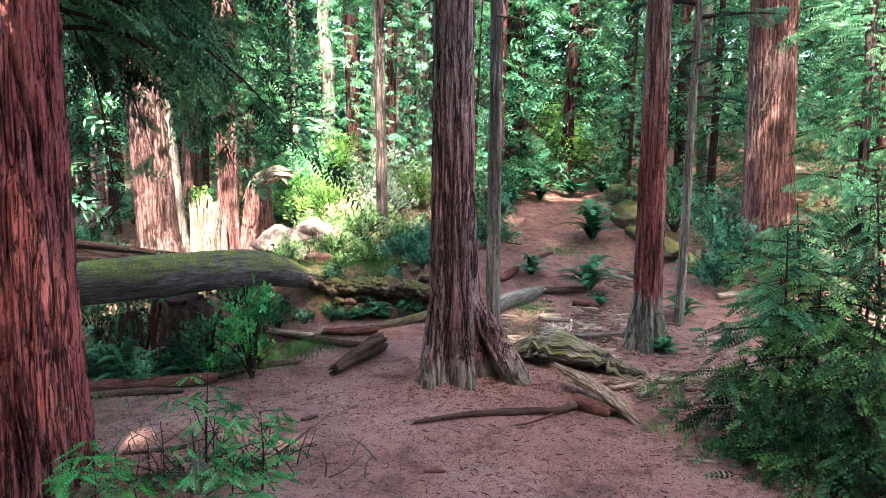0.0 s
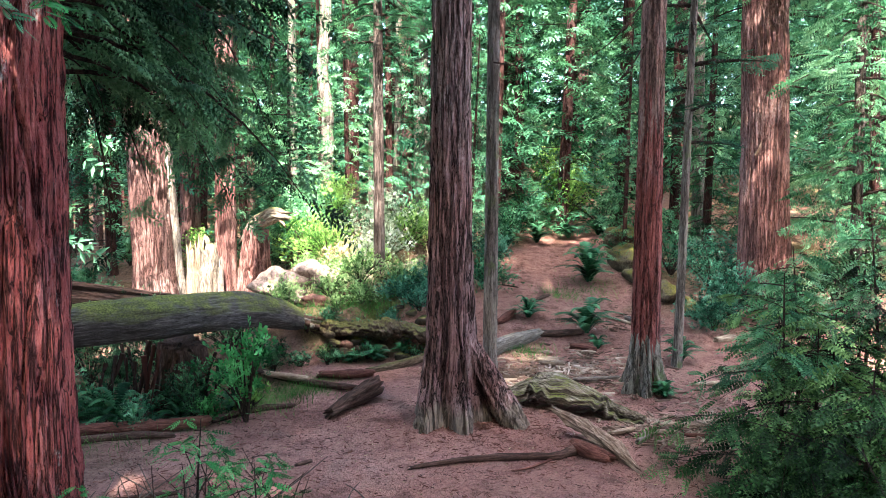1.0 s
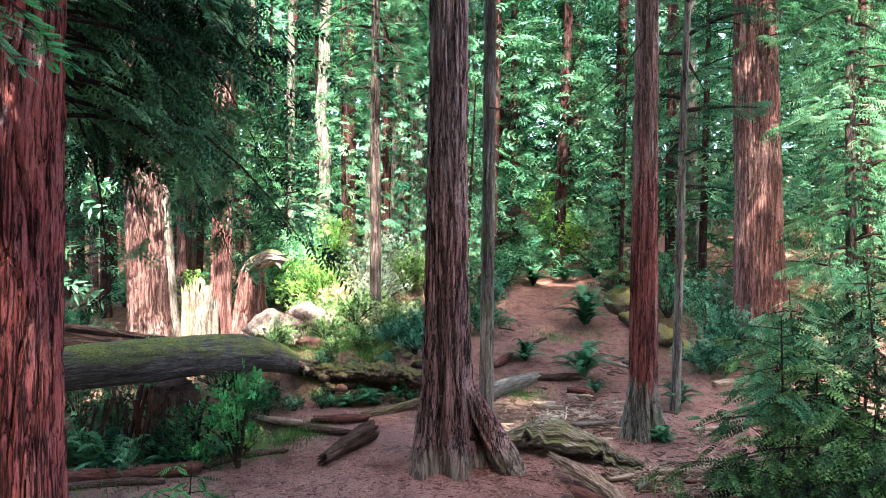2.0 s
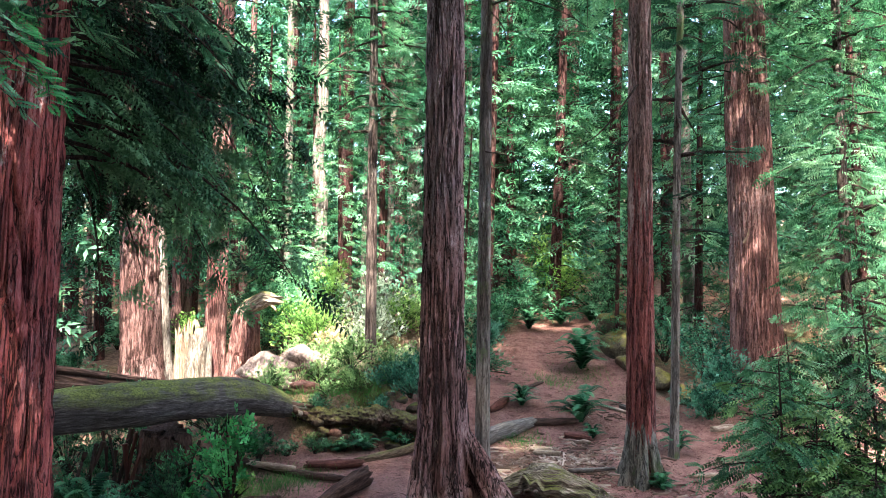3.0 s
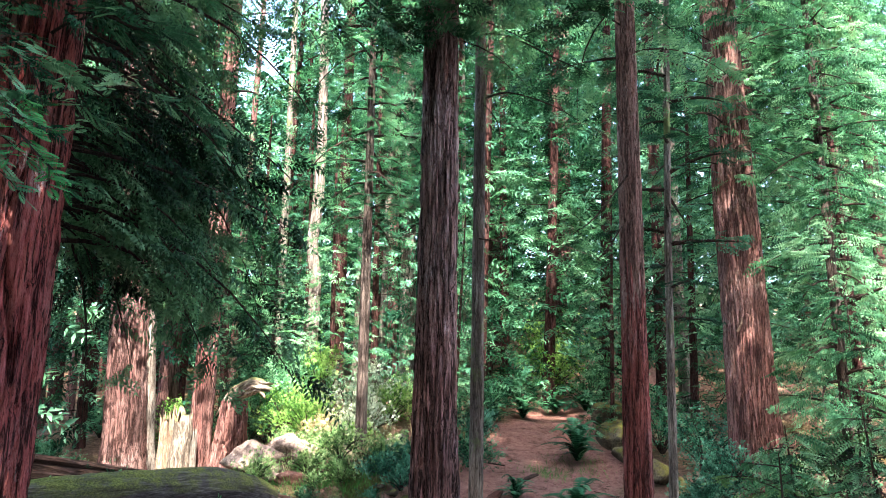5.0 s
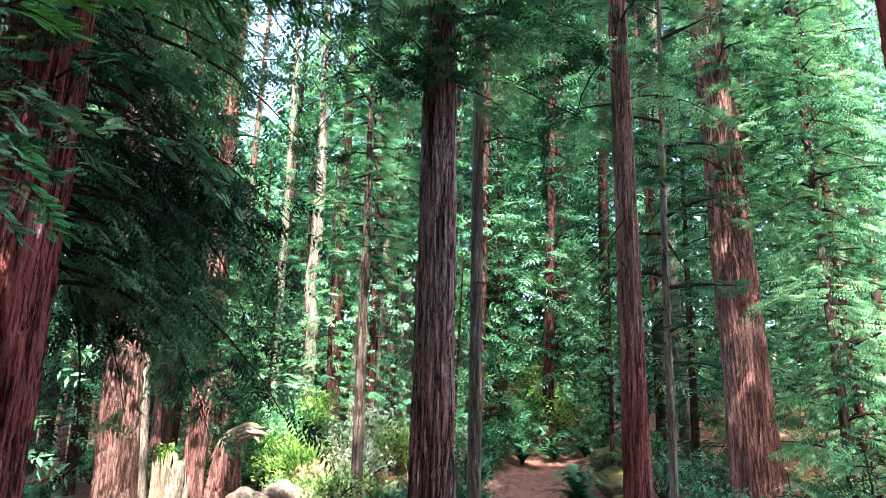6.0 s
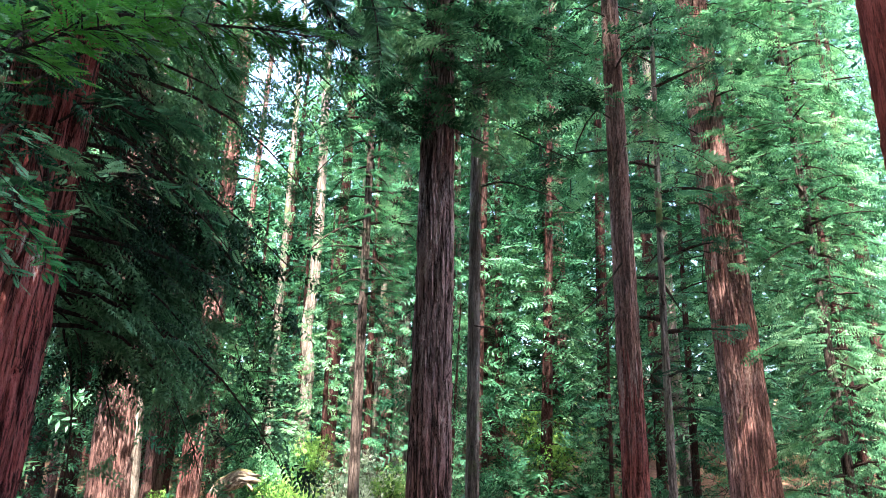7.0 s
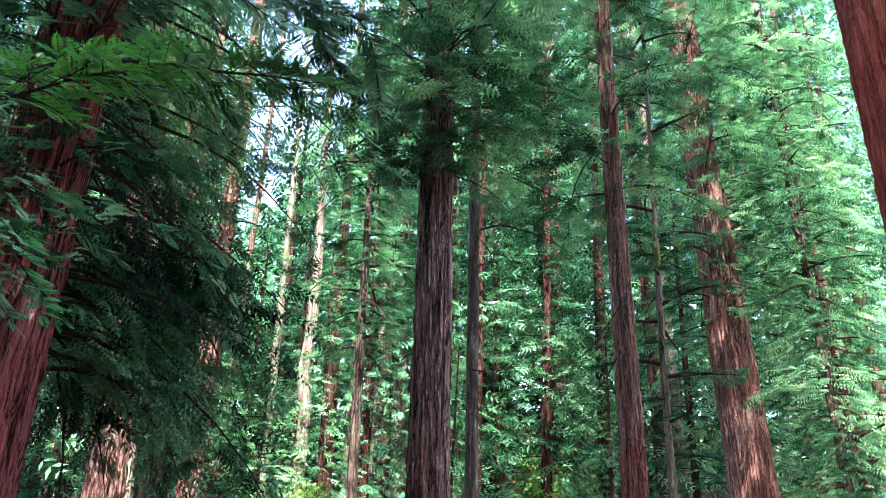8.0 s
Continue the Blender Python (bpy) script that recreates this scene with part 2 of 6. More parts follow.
def timber(name, dark, mid, light, moss=None, low=0.25, high=0.75, grain=True):
    """Weathered dead wood with its grain along the log, moss on what faces up."""
    m, n, l = nodes_of(name)
    fibre = noise_of(n, l, 26.0, 8, (2.2, 2.2, 0.35) if grain else (1, 1, 1), 0.75, 0.4, grain)
    crack = noise_of(n, l, 9.0, 6, (2.0, 2.0, 0.25) if grain else (1, 1, 1), 0.7, 0.8, grain)
    blotch = noise_of(n, l, 3.6, 6, rough=0.7)
    c = ramp(n, l, fibre, [(0.34, dark), (0.5, mid), (0.66, light)])
    c = mixed(n, l, ramp(n, l, crack, [(0.36, (0.85, 0.85, 0.85)), (0.46, (0, 0, 0))]), c, dark)
    c = mixed(n, l, ramp(n, l, blotch, [(0.42, (0, 0, 0)), (0.65, (0.6, 0.6, 0.6))]), c, dark)
    if moss:
        up = upward(n, l, low, high)
        spread = ramp(n, l, blotch, [(0.38, (0, 0, 0)), (0.56, (1, 1, 1))])
        tuft = noise_of(n, l, 60.0, 4, rough=0.7)
        c = mixed(n, l, mixed(n, l, 1.0, up, spread, "MULTIPLY"), c, ramp(n, l, tuft, [(0.35, moss[0]), (0.65, moss[1])]))
    return surface(m, n, l, c, 0.92, [(blotch, 0.5, 0.03), (crack, 0.9, 0.02), (fibre, 0.8, 0.008)], 0.1)


WOOD_MOSSY = timber("wood_mossy", (0.02, 0.016, 0.015), (0.065, 0.055, 0.052), (0.15, 0.13, 0.125), ((0.040, 0.048, 0.012), (0.18, 0.19, 0.05)), 0.0, 0.7)
WOOD_GREY = timber("wood_grey", (0.05, 0.04, 0.033), (0.15, 0.125, 0.105), (0.27, 0.235, 0.20))
WOOD_PALE = timber("wood_pale", (0.10, 0.062, 0.042), (0.28, 0.20, 0.145), (0.44, 0.36, 0.28))
WOOD_BROWN = timber("wood_brown", (0.03, 0.018, 0.012), (0.11, 0.072, 0.048), (0.24, 0.175, 0.12), ((0.04, 0.045, 0.012), (0.12, 0.11, 0.035)), 0.3, 0.9)
WOOD_TAN = timber("wood_tan", (0.07, 0.042, 0.028), (0.21, 0.14, 0.10), (0.36, 0.27, 0.20))
WOOD_DARK = timber("wood_dark", (0.016, 0.009, 0.007), (0.062, 0.034, 0.026), (0.125, 0.075, 0.058))
WOOD_RED = timber("wood_red", (0.035, 0.012, 0.009), (0.105, 0.04, 0.03), (0.19, 0.088, 0.065))
STUMP_MOSS = timber("stump_moss", (0.030, 0.021, 0.016), (0.16, 0.125, 0.098), (0.42, 0.36, 0.29), ((0.040, 0.045, 0.010), (0.15, 0.155, 0.036)), 0.35, 1.0)
ROCK_MOSS = timber("rock_moss", (0.025, 0.018, 0.013), (0.075, 0.055, 0.04), (0.14, 0.11, 0.075), ((0.04, 0.042, 0.008), (0.11, 0.105, 0.02)), 0.25, 0.85, False)
MOSS_YELLOW = timber("moss_yellow", (0.03, 0.022, 0.015), (0.09, 0.068, 0.045), (0.17, 0.135, 0.085), ((0.06, 0.055, 0.012), (0.19, 0.16, 0.04)), 0.0, 0.7, False)
MOSS_LEDGE = timber("moss_ledge", (0.02, 0.013, 0.009), (0.065, 0.042, 0.03), (0.15, 0.115, 0.085), ((0.035, 0.034, 0.010), (0.115, 0.10, 0.030)), 0.35, 0.85, False)
STONE = timber("stone", (0.07, 0.048, 0.040), (0.19, 0.135, 0.112), (0.31, 0.24, 0.205), None, 0, 1, False)
CLOD = timber("clod", (0.045, 0.02, 0.015), (0.13, 0.062, 0.048), (0.24, 0.14, 0.112), None, 0, 1, False)

# ---------------------------------------------------------------- tools


def mesh_np(name, verts, faces, material, smooth=False, grain=None):
    me = bpy.data.meshes.new(name)
    verts, faces = np.asarray(verts, dtype=np.float32), np.asarray(faces, dtype=np.int32)
    k = faces.shape[1]
    me.vertices.add(len(verts))
    me.vertices.foreach_set("co", verts.ravel())
    me.loops.add(faces.size)
    me.loops.foreach_set("vertex_index", faces.ravel())
    me.polygons.add(len(faces))
    me.polygons.foreach_set("loop_start", np.arange(0, faces.size, k, dtype=np.int32))
    me.polygons.foreach_set("use_smooth", np.full(len(faces), smooth))
    me.update(calc_edges=True)
    me.materials.append(material)
    if grain is not None:
        me.attributes.new("grain", "FLOAT_VECTOR", "POINT").data.foreach_set("vector", np.asarray(grain, dtype=np.float32).ravel())
    return me


def joined(pieces):
    """Several (verts, faces), with or without their tone, as one."""
    starts = np.cumsum([0] + [len(p[0]) for p in pieces])
    out = [np.concatenate([p[0] for p in pieces]), np.concatenate([np.asarray(p[1]) + a for p, a in zip(pieces, starts)])]
    if len(pieces[0]) > 2:
        out.append(np.concatenate([p[2] for p in pieces]))
    return tuple(out)


def thing(name, place, label, category, group="", kind=""):
    ob = new(name)
    ob.empty_display_size = 0.1
    ob.location = place
    return tagged(ob, label, category, group, kind)


def part(name, geometry, material, parent, label="", smooth=False):
    ob = new(name, mesh_np(name, geometry[0], geometry[1], material, smooth, *geometry[2:]))
    ob.parent = parent
    return tagged(ob, label) if label else ob


def solo(name, geometry, material, place, label, category, group="", kind="", smooth=False):
    ob = new(name, mesh_np(name, geometry[0], geometry[1], material, smooth, *geometry[2:]))
    ob.location = place
    return tagged(ob, label, category, group, kind)


def cells(u, v, around, seed):
    """Smooth value noise; u repeats after that many cells (0: never)."""
    table = np.random.default_rng(seed).random((256, 256))
    iu, iv = np.floor(u).astype(int), np.floor(v).astype(int)
    fu, fv = u - iu, v - iv
    fu, fv = fu * fu * (3 - 2 * fu), fv * fv * (3 - 2 * fv)
    wrap = around if around else 256
    a, b = np.mod(iu, wrap) % 256, np.mod(iu + 1, wrap) % 256
    c, d = np.mod(iv, 256), np.mod(iv + 1, 256)
    return (table[a, c] * (1 - fu) + table[b, c] * fu) * (1 - fv) + (table[a, d] * (1 - fu) + table[b, d] * fu) * fv


def unit(v):
    return v / np.maximum(np.linalg.norm(v, axis=-1, keepdims=True), 1e-9)


def grid_faces(rows, cols, closed):
    i, j = np.meshgrid(np.arange(rows - 1), np.arange(cols if closed else cols - 1), indexing="ij")
    k = (j + 1) % cols
    return np.stack([i * cols + j, i * cols + k, (i + 1) * cols + k, (i + 1) * cols + j], -1).reshape(-1, 4)


def tube(points, radii, sides=6, seed=0, rough=0.0, cells_round=5, jag=0.0, grain=False):
    """A tapered, closed tube along a line; rough: relief as a share of the radius; jag: broken ends."""
    p, r = np.asarray(points, dtype=float), np.asarray(radii, dtype=float)
    d = unit(np.gradient(p, axis=0))
    ref = np.where(np.abs(d[:, 2:3]) > 0.9, np.array([[1.0, 0, 0]]), np.array([[0, 0, 1.0]]))
    a = unit(np.cross(ref, d))
    b = np.cross(d, a)
    th = np.arange(sides) / sides * 2 * np.pi
    run = np.concatenate([[0], np.cumsum(np.linalg.norm(np.diff(p, axis=0), axis=1))])
    rr = np.repeat(r[:, None], sides, 1)
    if rough:
        u, v = np.meshgrid(th / (2 * np.pi), run / max(r.max(), 1e-3))
        n = cells(u * cells_round, v * 0.45, cells_round, seed) * 0.5 + cells(u * cells_round * 3, v * 0.7, cells_round * 3, seed + 1) * 0.3 + cells(u * cells_round * 7, v * 1.5, cells_round * 7, seed + 2) * 0.2
        rr = rr * (1 + rough * (n - 0.5) * 2)
    verts = p[:, None] + rr[..., None] * (np.cos(th)[None, :, None] * a[:, None] + np.sin(th)[None, :, None] * b[:, None])
    if jag:
        q = np.random.default_rng(seed + 5)
        for end, sign in ((0, -1), (-1, 1)):
            verts[end] += sign * d[end] * (q.random(sides)[:, None] - 0.3) * jag
    rows = len(p)
    caps = np.stack([p[0] + d[0] * jag * 0.4, p[-1] - d[-1] * jag * 0.4])
    v = np.concatenate([verts.reshape(-1, 3), caps])
    f = grid_faces(rows, sides, True)
    c = rows * sides
    # end fans as quads split off the cap centre, two sides at a time
    half = np.arange(0, sides - 1, 2)
    e0 = np.stack([np.full(len(half), c), (half + 2) % sides, half + 1, half], -1)
    e1 = np.stack([np.full(len(half), c + 1), c - sides + half, c - sides + half + 1, c - sides + (half + 2) % sides], -1)
    if not grain:
        return v, np.concatenate([f, e0, e1])
    ring = np.stack([np.tile(np.cos(th), (rows, 1)) * r[:, None], np.tile(np.sin(th), (rows, 1)) * r[:, None], np.repeat(run[:, None], sides, 1)], -1) + np.array([seed % 17, seed % 7, 0])
    return v, np.concatenate([f, e0, e1]), np.concatenate([ring.reshape(-1, 3), ring[[0, -1], 0]])


def bent(points, count):
    """A smooth line through a few points."""
    p = np.asarray(points, dtype=float)
    t = np.linspace(0, len(p) - 1, count)
    i = np.clip(np.floor(t).astype(int), 0, len(p) - 2)
    u = (t - i)[:, None]
    p0, p1, p2, p3 = p[np.maximum(i - 1, 0)], p[i], p[i + 1], p[np.minimum(i + 2, len(p) - 1)]
    return 0.5 * (2 * p1 + (p2 - p0) * u + (2 * p0 - 5 * p1 + 4 * p2 - p3) * u ** 2 + (3 * p1 - p0 - 3 * p2 + p3) * u ** 3)


def trunk_mesh(height, r0, r_top, lean, seed, sides=48, rows=80, ridge=0.06, depth=0.09, flare=0.5, flare_height=0.5, fine_to=None, lobes=5, bend=0.0, near=0.0, path=None):
    """A standing trunk: taper, root flare in lobes, and furrowed bark. lean: metres sideways (x, y) per metre."""
    fine_to = fine_to or height
    z = np.concatenate([np.linspace(-0.35, fine_to, rows), np.linspace(fine_to, height, max(4, rows // 6))[1:]]) if fine_to < height else np.linspace(-0.35, height, rows)
    th = np.arange(sides) / sides * 2 * np.pi
    th = th - near * np.sin(th + np.pi / 2)      # finer on the side towards the clearing
    T, Z = np.meshgrid(th, z)
    up = np.clip(Z / height, 0, 1)
    r = r_top + (r0 - r_top) * (1 - up) ** 0.8
    fl = np.exp(-np.maximum(Z, 0) / (flare_height * 0.55))
    q = np.random.default_rng(seed)
    ph = q.random(3) * 6.28
    lobe = 0.6 + 0.4 * np.cos(lobes * T + ph[0] + 0.6 * np.sin(2 * T + ph[1]))
    r = r * (1 + flare * fl * lobe)
    n = max(6, int(round(2 * np.pi * r0 / ridge)))
    u = T / (2 * np.pi) * n
    warp = (cells(T / (2 * np.pi) * 7, Z * 1.5, 7, seed + 3) - 0.5) * 1.8 + (cells(u, Z * 5, n, seed + 4) - 0.5) * 0.3
    a = cells(u + warp, Z * 0.085 / ridge, n, seed)
    furrow = np.clip(np.abs(2 * a - 1) * 6.0, 0, 1) ** 0.7
    a2 = cells(u * 1.35 + warp * 0.8 + 40, Z * 0.07 / ridge + 17, int(n * 1.35), seed + 8)
    furrow = np.minimum(furrow, 0.25 + 0.75 * np.clip(np.abs(2 * a2 - 1) * 7.0, 0, 1) ** 0.7)
    b = cells(u * 2.0 + warp, Z * 0.25 / ridge, n * 2, seed + 1)
    c = cells(T / (2 * np.pi) * 4, Z * 0.8, 4, seed + 2)
    fine = cells(u * 4.0, Z * 0.6 / ridge, n * 4, seed + 6)
    r = r * (1 + depth * (furrow - 0.8) + depth * 0.55 * (b - 0.5) + depth * 0.3 * (fine - 0.5) + 0.10 * (c - 0.5))
    sway = bend * np.sin(Z / height * 9 + ph[2])
    if path:        # (height, sideways) pairs of a crooked stem
        sway = sway + sum(np.interp(Z + k, *zip(*path)) for k in (-0.3, -0.15, 0, 0.15, 0.3)) / 5
    X = r * np.cos(T) + lean[0] * Z + sway
    Y = r * np.sin(T) + lean[1] * Z
    return np.stack([X, Y, Z], -1).reshape(-1, 3), grid_faces(len(z), sides, True)


# Small leaf shapes: x along the twig, y across it, z out of its flat side; the twig is 1 long.
def feather(pairs, length, width, sweep=0.55, droop=0.1, tip=True, taper=0.75):
    vs, fs = [], []
    for k in range(pairs):
        x = 0.06 + 0.86 * k / max(pairs - 1, 1)
        s = length * (1 - taper * (x - 0.3) ** 2 * 1.6) * (0.75 + 0.25 * min(1, 4 * x))
        for side in (-1, 1):
            o = len(vs)
            dx, dy = s * sweep, s * side * math.sqrt(1 - sweep * sweep)
            nx, ny = -dy * width, dx * width
            vs += [(x, 0, 0), (x + dx * 0.45 + nx, dy * 0.45 + ny, 0.02), (x + dx, dy, -droop * s), (x + dx * 0.45 - nx, dy * 0.45 - ny, 0.0)]
            fs.append((o, o + 1, o + 2, o + 3))
    if tip:
        o = len(vs)
        vs += [(0.9, 0, 0), (1.02, 0.035, 0), (1.16, 0, -0.02), (1.02, -0.035, 0)]
        fs.append((o, o + 1, o + 2, o + 3))
    return np.array(vs, dtype=float), np.array(fs)


SPRAY_BROAD = feather(8, 0.30, 0.23, 0.55)
SPRAY_MID = feather(4, 0.46, 0.145, 0.62)
SPRAY_FAR = feather(3, 0.62, 0.15, 0.62, tip=False)
SPRAY_COARSE = feather(2, 0.70, 0.25, 0.62, tip=False)
SPRAY_STRAND = feather(6, 0.21, 0.30, 0.6, taper=0.5)       # one flat needled twig
SPRAY_LEAFY = feather(4, 0.42, 0.20, 0.6)                  # short broad leaflets
SPRAY_HANG = feather(5, 0.30, 0.17, 0.72, droop=0.5)        # a limp twig


def leaflets(count, seed, length=0.55, width=0.3):
    """A twig tip with oval leaves that point every way."""
    q = np.random.default_rng(seed)
    vs, fs = [], []
    for k in range(count):
        x = k / count
        d = unit(np.array([0.5 + 0.4 * q.random(), (1 if k % 2 else -1) * (0.5 + 0.5 * q.random()), 0.5 * (q.random() - 0.4)]))
        w = unit(np.cross(d, [0, 0.2 * q.random(), 1.0])) * width * length
        o = np.array([x, 0, 0])
        i = len(vs)
        vs += [o, o + d * length * 0.5 + w, o + d * length, o + d * length * 0.5 - w]
        fs.append((i, i + 1, i + 2, i + 3))
    return np.array(vs), np.array(fs)


LEAF_TIP = leaflets(5, 3)
LEAF_TIP_SMALL = leaflets(3, 5, 0.6, 0.32)


def strewn(shape, place, along, flat, size):
    """One mesh of many copies of a small shape; place, along, flat are rows of vectors."""
    v, f = shape
    d = unit(along)
    b = unit(np.cross(flat, d))
    n = np.cross(d, b)
    s = np.broadcast_to(np.asarray(size, dtype=float), (len(place),))[:, None, None]
    out = place[:, None] + s * (v[None, :, 0:1] * d[:, None] + v[None, :, 1:2] * b[:, None] + v[None, :, 2:3] * n[:, None])
    faces = f[None] + (np.arange(len(place)) * len(v))[:, None, None]
    # tone runs in clumps, painting shaded gaps and lit tufts into foliage
    grid = place / (3.2 * np.mean(size))
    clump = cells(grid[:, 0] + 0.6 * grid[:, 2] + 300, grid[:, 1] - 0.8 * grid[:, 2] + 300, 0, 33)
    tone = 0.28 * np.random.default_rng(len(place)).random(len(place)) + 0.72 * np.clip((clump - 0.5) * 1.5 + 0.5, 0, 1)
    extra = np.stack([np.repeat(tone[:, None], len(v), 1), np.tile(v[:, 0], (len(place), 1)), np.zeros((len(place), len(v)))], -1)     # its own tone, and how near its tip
    return out.reshape(-1, 3), faces.reshape(-1, 4), extra.reshape(-1, 3)


def bough(q, start, way, length, sag, count, spread=0.38, size=0.16, lift=0.25, hang=0.35, tumble=0.35):
    """One limb with its twigs: the limb's line, and rows for strewn()."""
    way = unit(np.array([*way[:2], 0.0]))
    side = np.array([-way[1], way[0], 0])
    curl = (q.random() - 0.5) * 0.8

    def line(s):
        s = np.asarray(s)[:, None]
        return np.asarray(start) + way * length * s * (1 - 0.12 * s) + side * curl * length * s * s + np.array([0, 0, 1.0]) * length * (lift * s - sag * s * s)
    # side twigs leave the limb by turns; the sprays sit along them in flat fans with gaps between
    fans = max(4, int(count ** 0.5 * 1.1))
    own = q.integers(0, fans, count)
    at = 0.10 + 0.90 * ((np.arange(fans) + 0.5 * q.random(fans)) / fans)[own] ** 0.85
    lr = np.where(own % 2 == 0, -1.0, 1.0)
    reach = (spread * length * (1.10 - 0.75 * at)) * (0.6 + 0.8 * q.random(fans))[own]
    dip = (hang * (0.25 + 0.9 * q.random(fans)) - 0.25 * q.random(fans))[own]
    yaw = (0.35 + 0.35 * q.random(fans))[own]
    f = q.random(count) ** 0.8
    twig = side * lr[:, None] + way * yaw[:, None] * 1.2 - np.array([0, 0, 1.0]) * (dip * (0.35 + 0.65 * f))[:, None]
    p = line(at) + twig * (reach * f)[:, None] + q.normal(0, 0.012, (count, 3)) * length
    out = np.where(q.random(count) < 0.5, -1.0, 1.0)
    along = twig + (way * 0.9 - side * lr[:, None] * 0.2) * (out * (0.4 + 0.5 * q.random(count)) * (f < 0.92))[:, None] - np.array([0, 0, 1.0]) * (hang * 0.5 * q.random(count))[:, None]
    flat = np.array([0, 0, 1.0]) + q.normal(0, tumble * 0.7, (fans, 3))[own] + q.normal(0, tumble * 0.5, (count, 3))
    z = size * (0.7 + 0.6 * q.random(count))
    t = np.linspace(0, 1, 7)
    return line(t), (p, along, flat, z)


def crown(seed, heights, lengths, sides=None, boughs=40, per_bough=40, size=0.16, sag=0.5, lift=0.3, hang=0.4, lean=(0, 0), limb=0.018, spread=0.38, radius=0.0, arc=(0, 360), apart=False, coarse=False, tumble=0.35):
    """Boughs round a trunk from one height to another; lengths at the foot and the top. Returns limb meshes and spray rows."""
    q = np.random.default_rng(seed)
    limbs, rows = [], []
    for k in range(boughs):
        u = (k + q.random()) / boughs
        h = heights[0] + (heights[1] - heights[0]) * u
        az = radians(arc[0] + (arc[1] - arc[0]) * ((k * 0.381966 + 0.15 * q.random()) % 1.0))
        L = (lengths[0] + (lengths[1] - lengths[0]) * u) * (0.45 + 0.75 * q.random())
        way = (math.cos(az), math.sin(az))
        start = (lean[0] * h + way[0] * radius, lean[1] * h + way[1] * radius, h)
        line, r = bough(q, start, way, L, sag * (0.4 + 1.1 * q.random()), max(3, int(per_bough * L / max(lengths))), spread, size, lift * (2.4 * q.random() - 0.4), hang, tumble)
        if coarse:
            line = line[::3]
        limbs.append(tube(line, np.linspace(limb * (0.5 + L / max(lengths)), limb * 0.25, len(line)), 3 if coarse else 4))
        rows.append(r)
    if apart:
        return limbs, rows
    return joined(limbs), tuple(np.concatenate(c) for c in zip(*rows))

# ---------------------------------------------------------------- the ground
MID_Y = (-200, 6.5, 7.5, 9.3, 11, 14, 20, 30, 60, 200)
MID_Z = (0, 0, 0.10, 0.42, 0.75, 1.40, 2.0, 3.6, 8.5, 30)
LEFT_Y = (-200, 6.5, 9, 12.5, 18, 30, 60, 200)
LEFT_Z = (0, 0, 0.10, 0.45, 1.0, 2.6, 7.5, 28)


def smooth_step(a, b, x):
    t = np.clip((x - a) / (b - a), 0, 1)
    return t * t * (3 - 2 * t)


def trail_x(y):
    """The middle of the trail up the slope."""
    return np.interp(y, (6, 7.5, 9, 11, 13, 15, 18, 24), (0.5, 1.1, 1.35, 1.75, 2.35, 3.2, 4.8, 7.0))


def ground_z(x, y):
    x, y = np.asarray(x, dtype=float), np.asarray(y, dtype=float)
    mid, left = 0, 0
    for k in (-0.5, -0.25, 0, 0.25, 0.5):    # rounds the profile's corners
        mid = mid + np.interp(y + k, MID_Y, MID_Z) / 5
        left = left + np.interp(y + k, LEFT_Y, LEFT_Z) / 5
    w = smooth_step(-2.0, -4.2, x - 0.12 * (y - 8))
    z = mid * (1 - w) + left * w
    # the mossy bank left of the great trunk
    bank = smooth_step(8.0, 8.55, y) * smooth_step(11.0, 9.6, y) * smooth_step(-2.9, -2.0, x) * smooth_step(0.25, -0.25, x)
    z = z + bank * (0.42 + 0.22 * (cells(x * 4.5 + 7, y * 4.5 + 7, 0, 14) - 0.5) + 0.10 * (cells(x * 13 + 7, y * 13 + 7, 0, 15) - 0.5))
    # mound under the great trunk, and the hollow under the fallen log
    z = z + 0.10 * np.exp(-((x - 0.2) ** 2 + (y - 6.2) ** 2) / 0.45)
    z = z - 0.16 * np.exp(-((x + 3.0) ** 2 / 1.4 + (y - 6.9) ** 2 / 0.5))
    n = cells(x * 0.8 + 50, y * 0.8 + 50, 0, 11) - 0.5
    f = cells(x * 3.1 + 90, y * 3.1 + 90, 0, 12) - 0.5
    g = cells(x * 9.0 + 20, y * 9.0 + 20, 0, 13) - 0.5
    far = np.clip((y - 7) / 8, 0, 1)
    return z + n * (0.05 + 0.25 * far) + f * (0.035 + 0.05 * far) + g * 0.016


def axis(fine, step, far, grow):
    a = list(np.arange(fine[0], fine[1] + 1e-6, step))
    for edge, sign in ((fine[0], -1), (fine[1], 1)):
        s, v = step, edge
        while abs(v) < far:
            s *= grow
            v += sign * s
            a.append(v)
    return np.array(sorted(a))


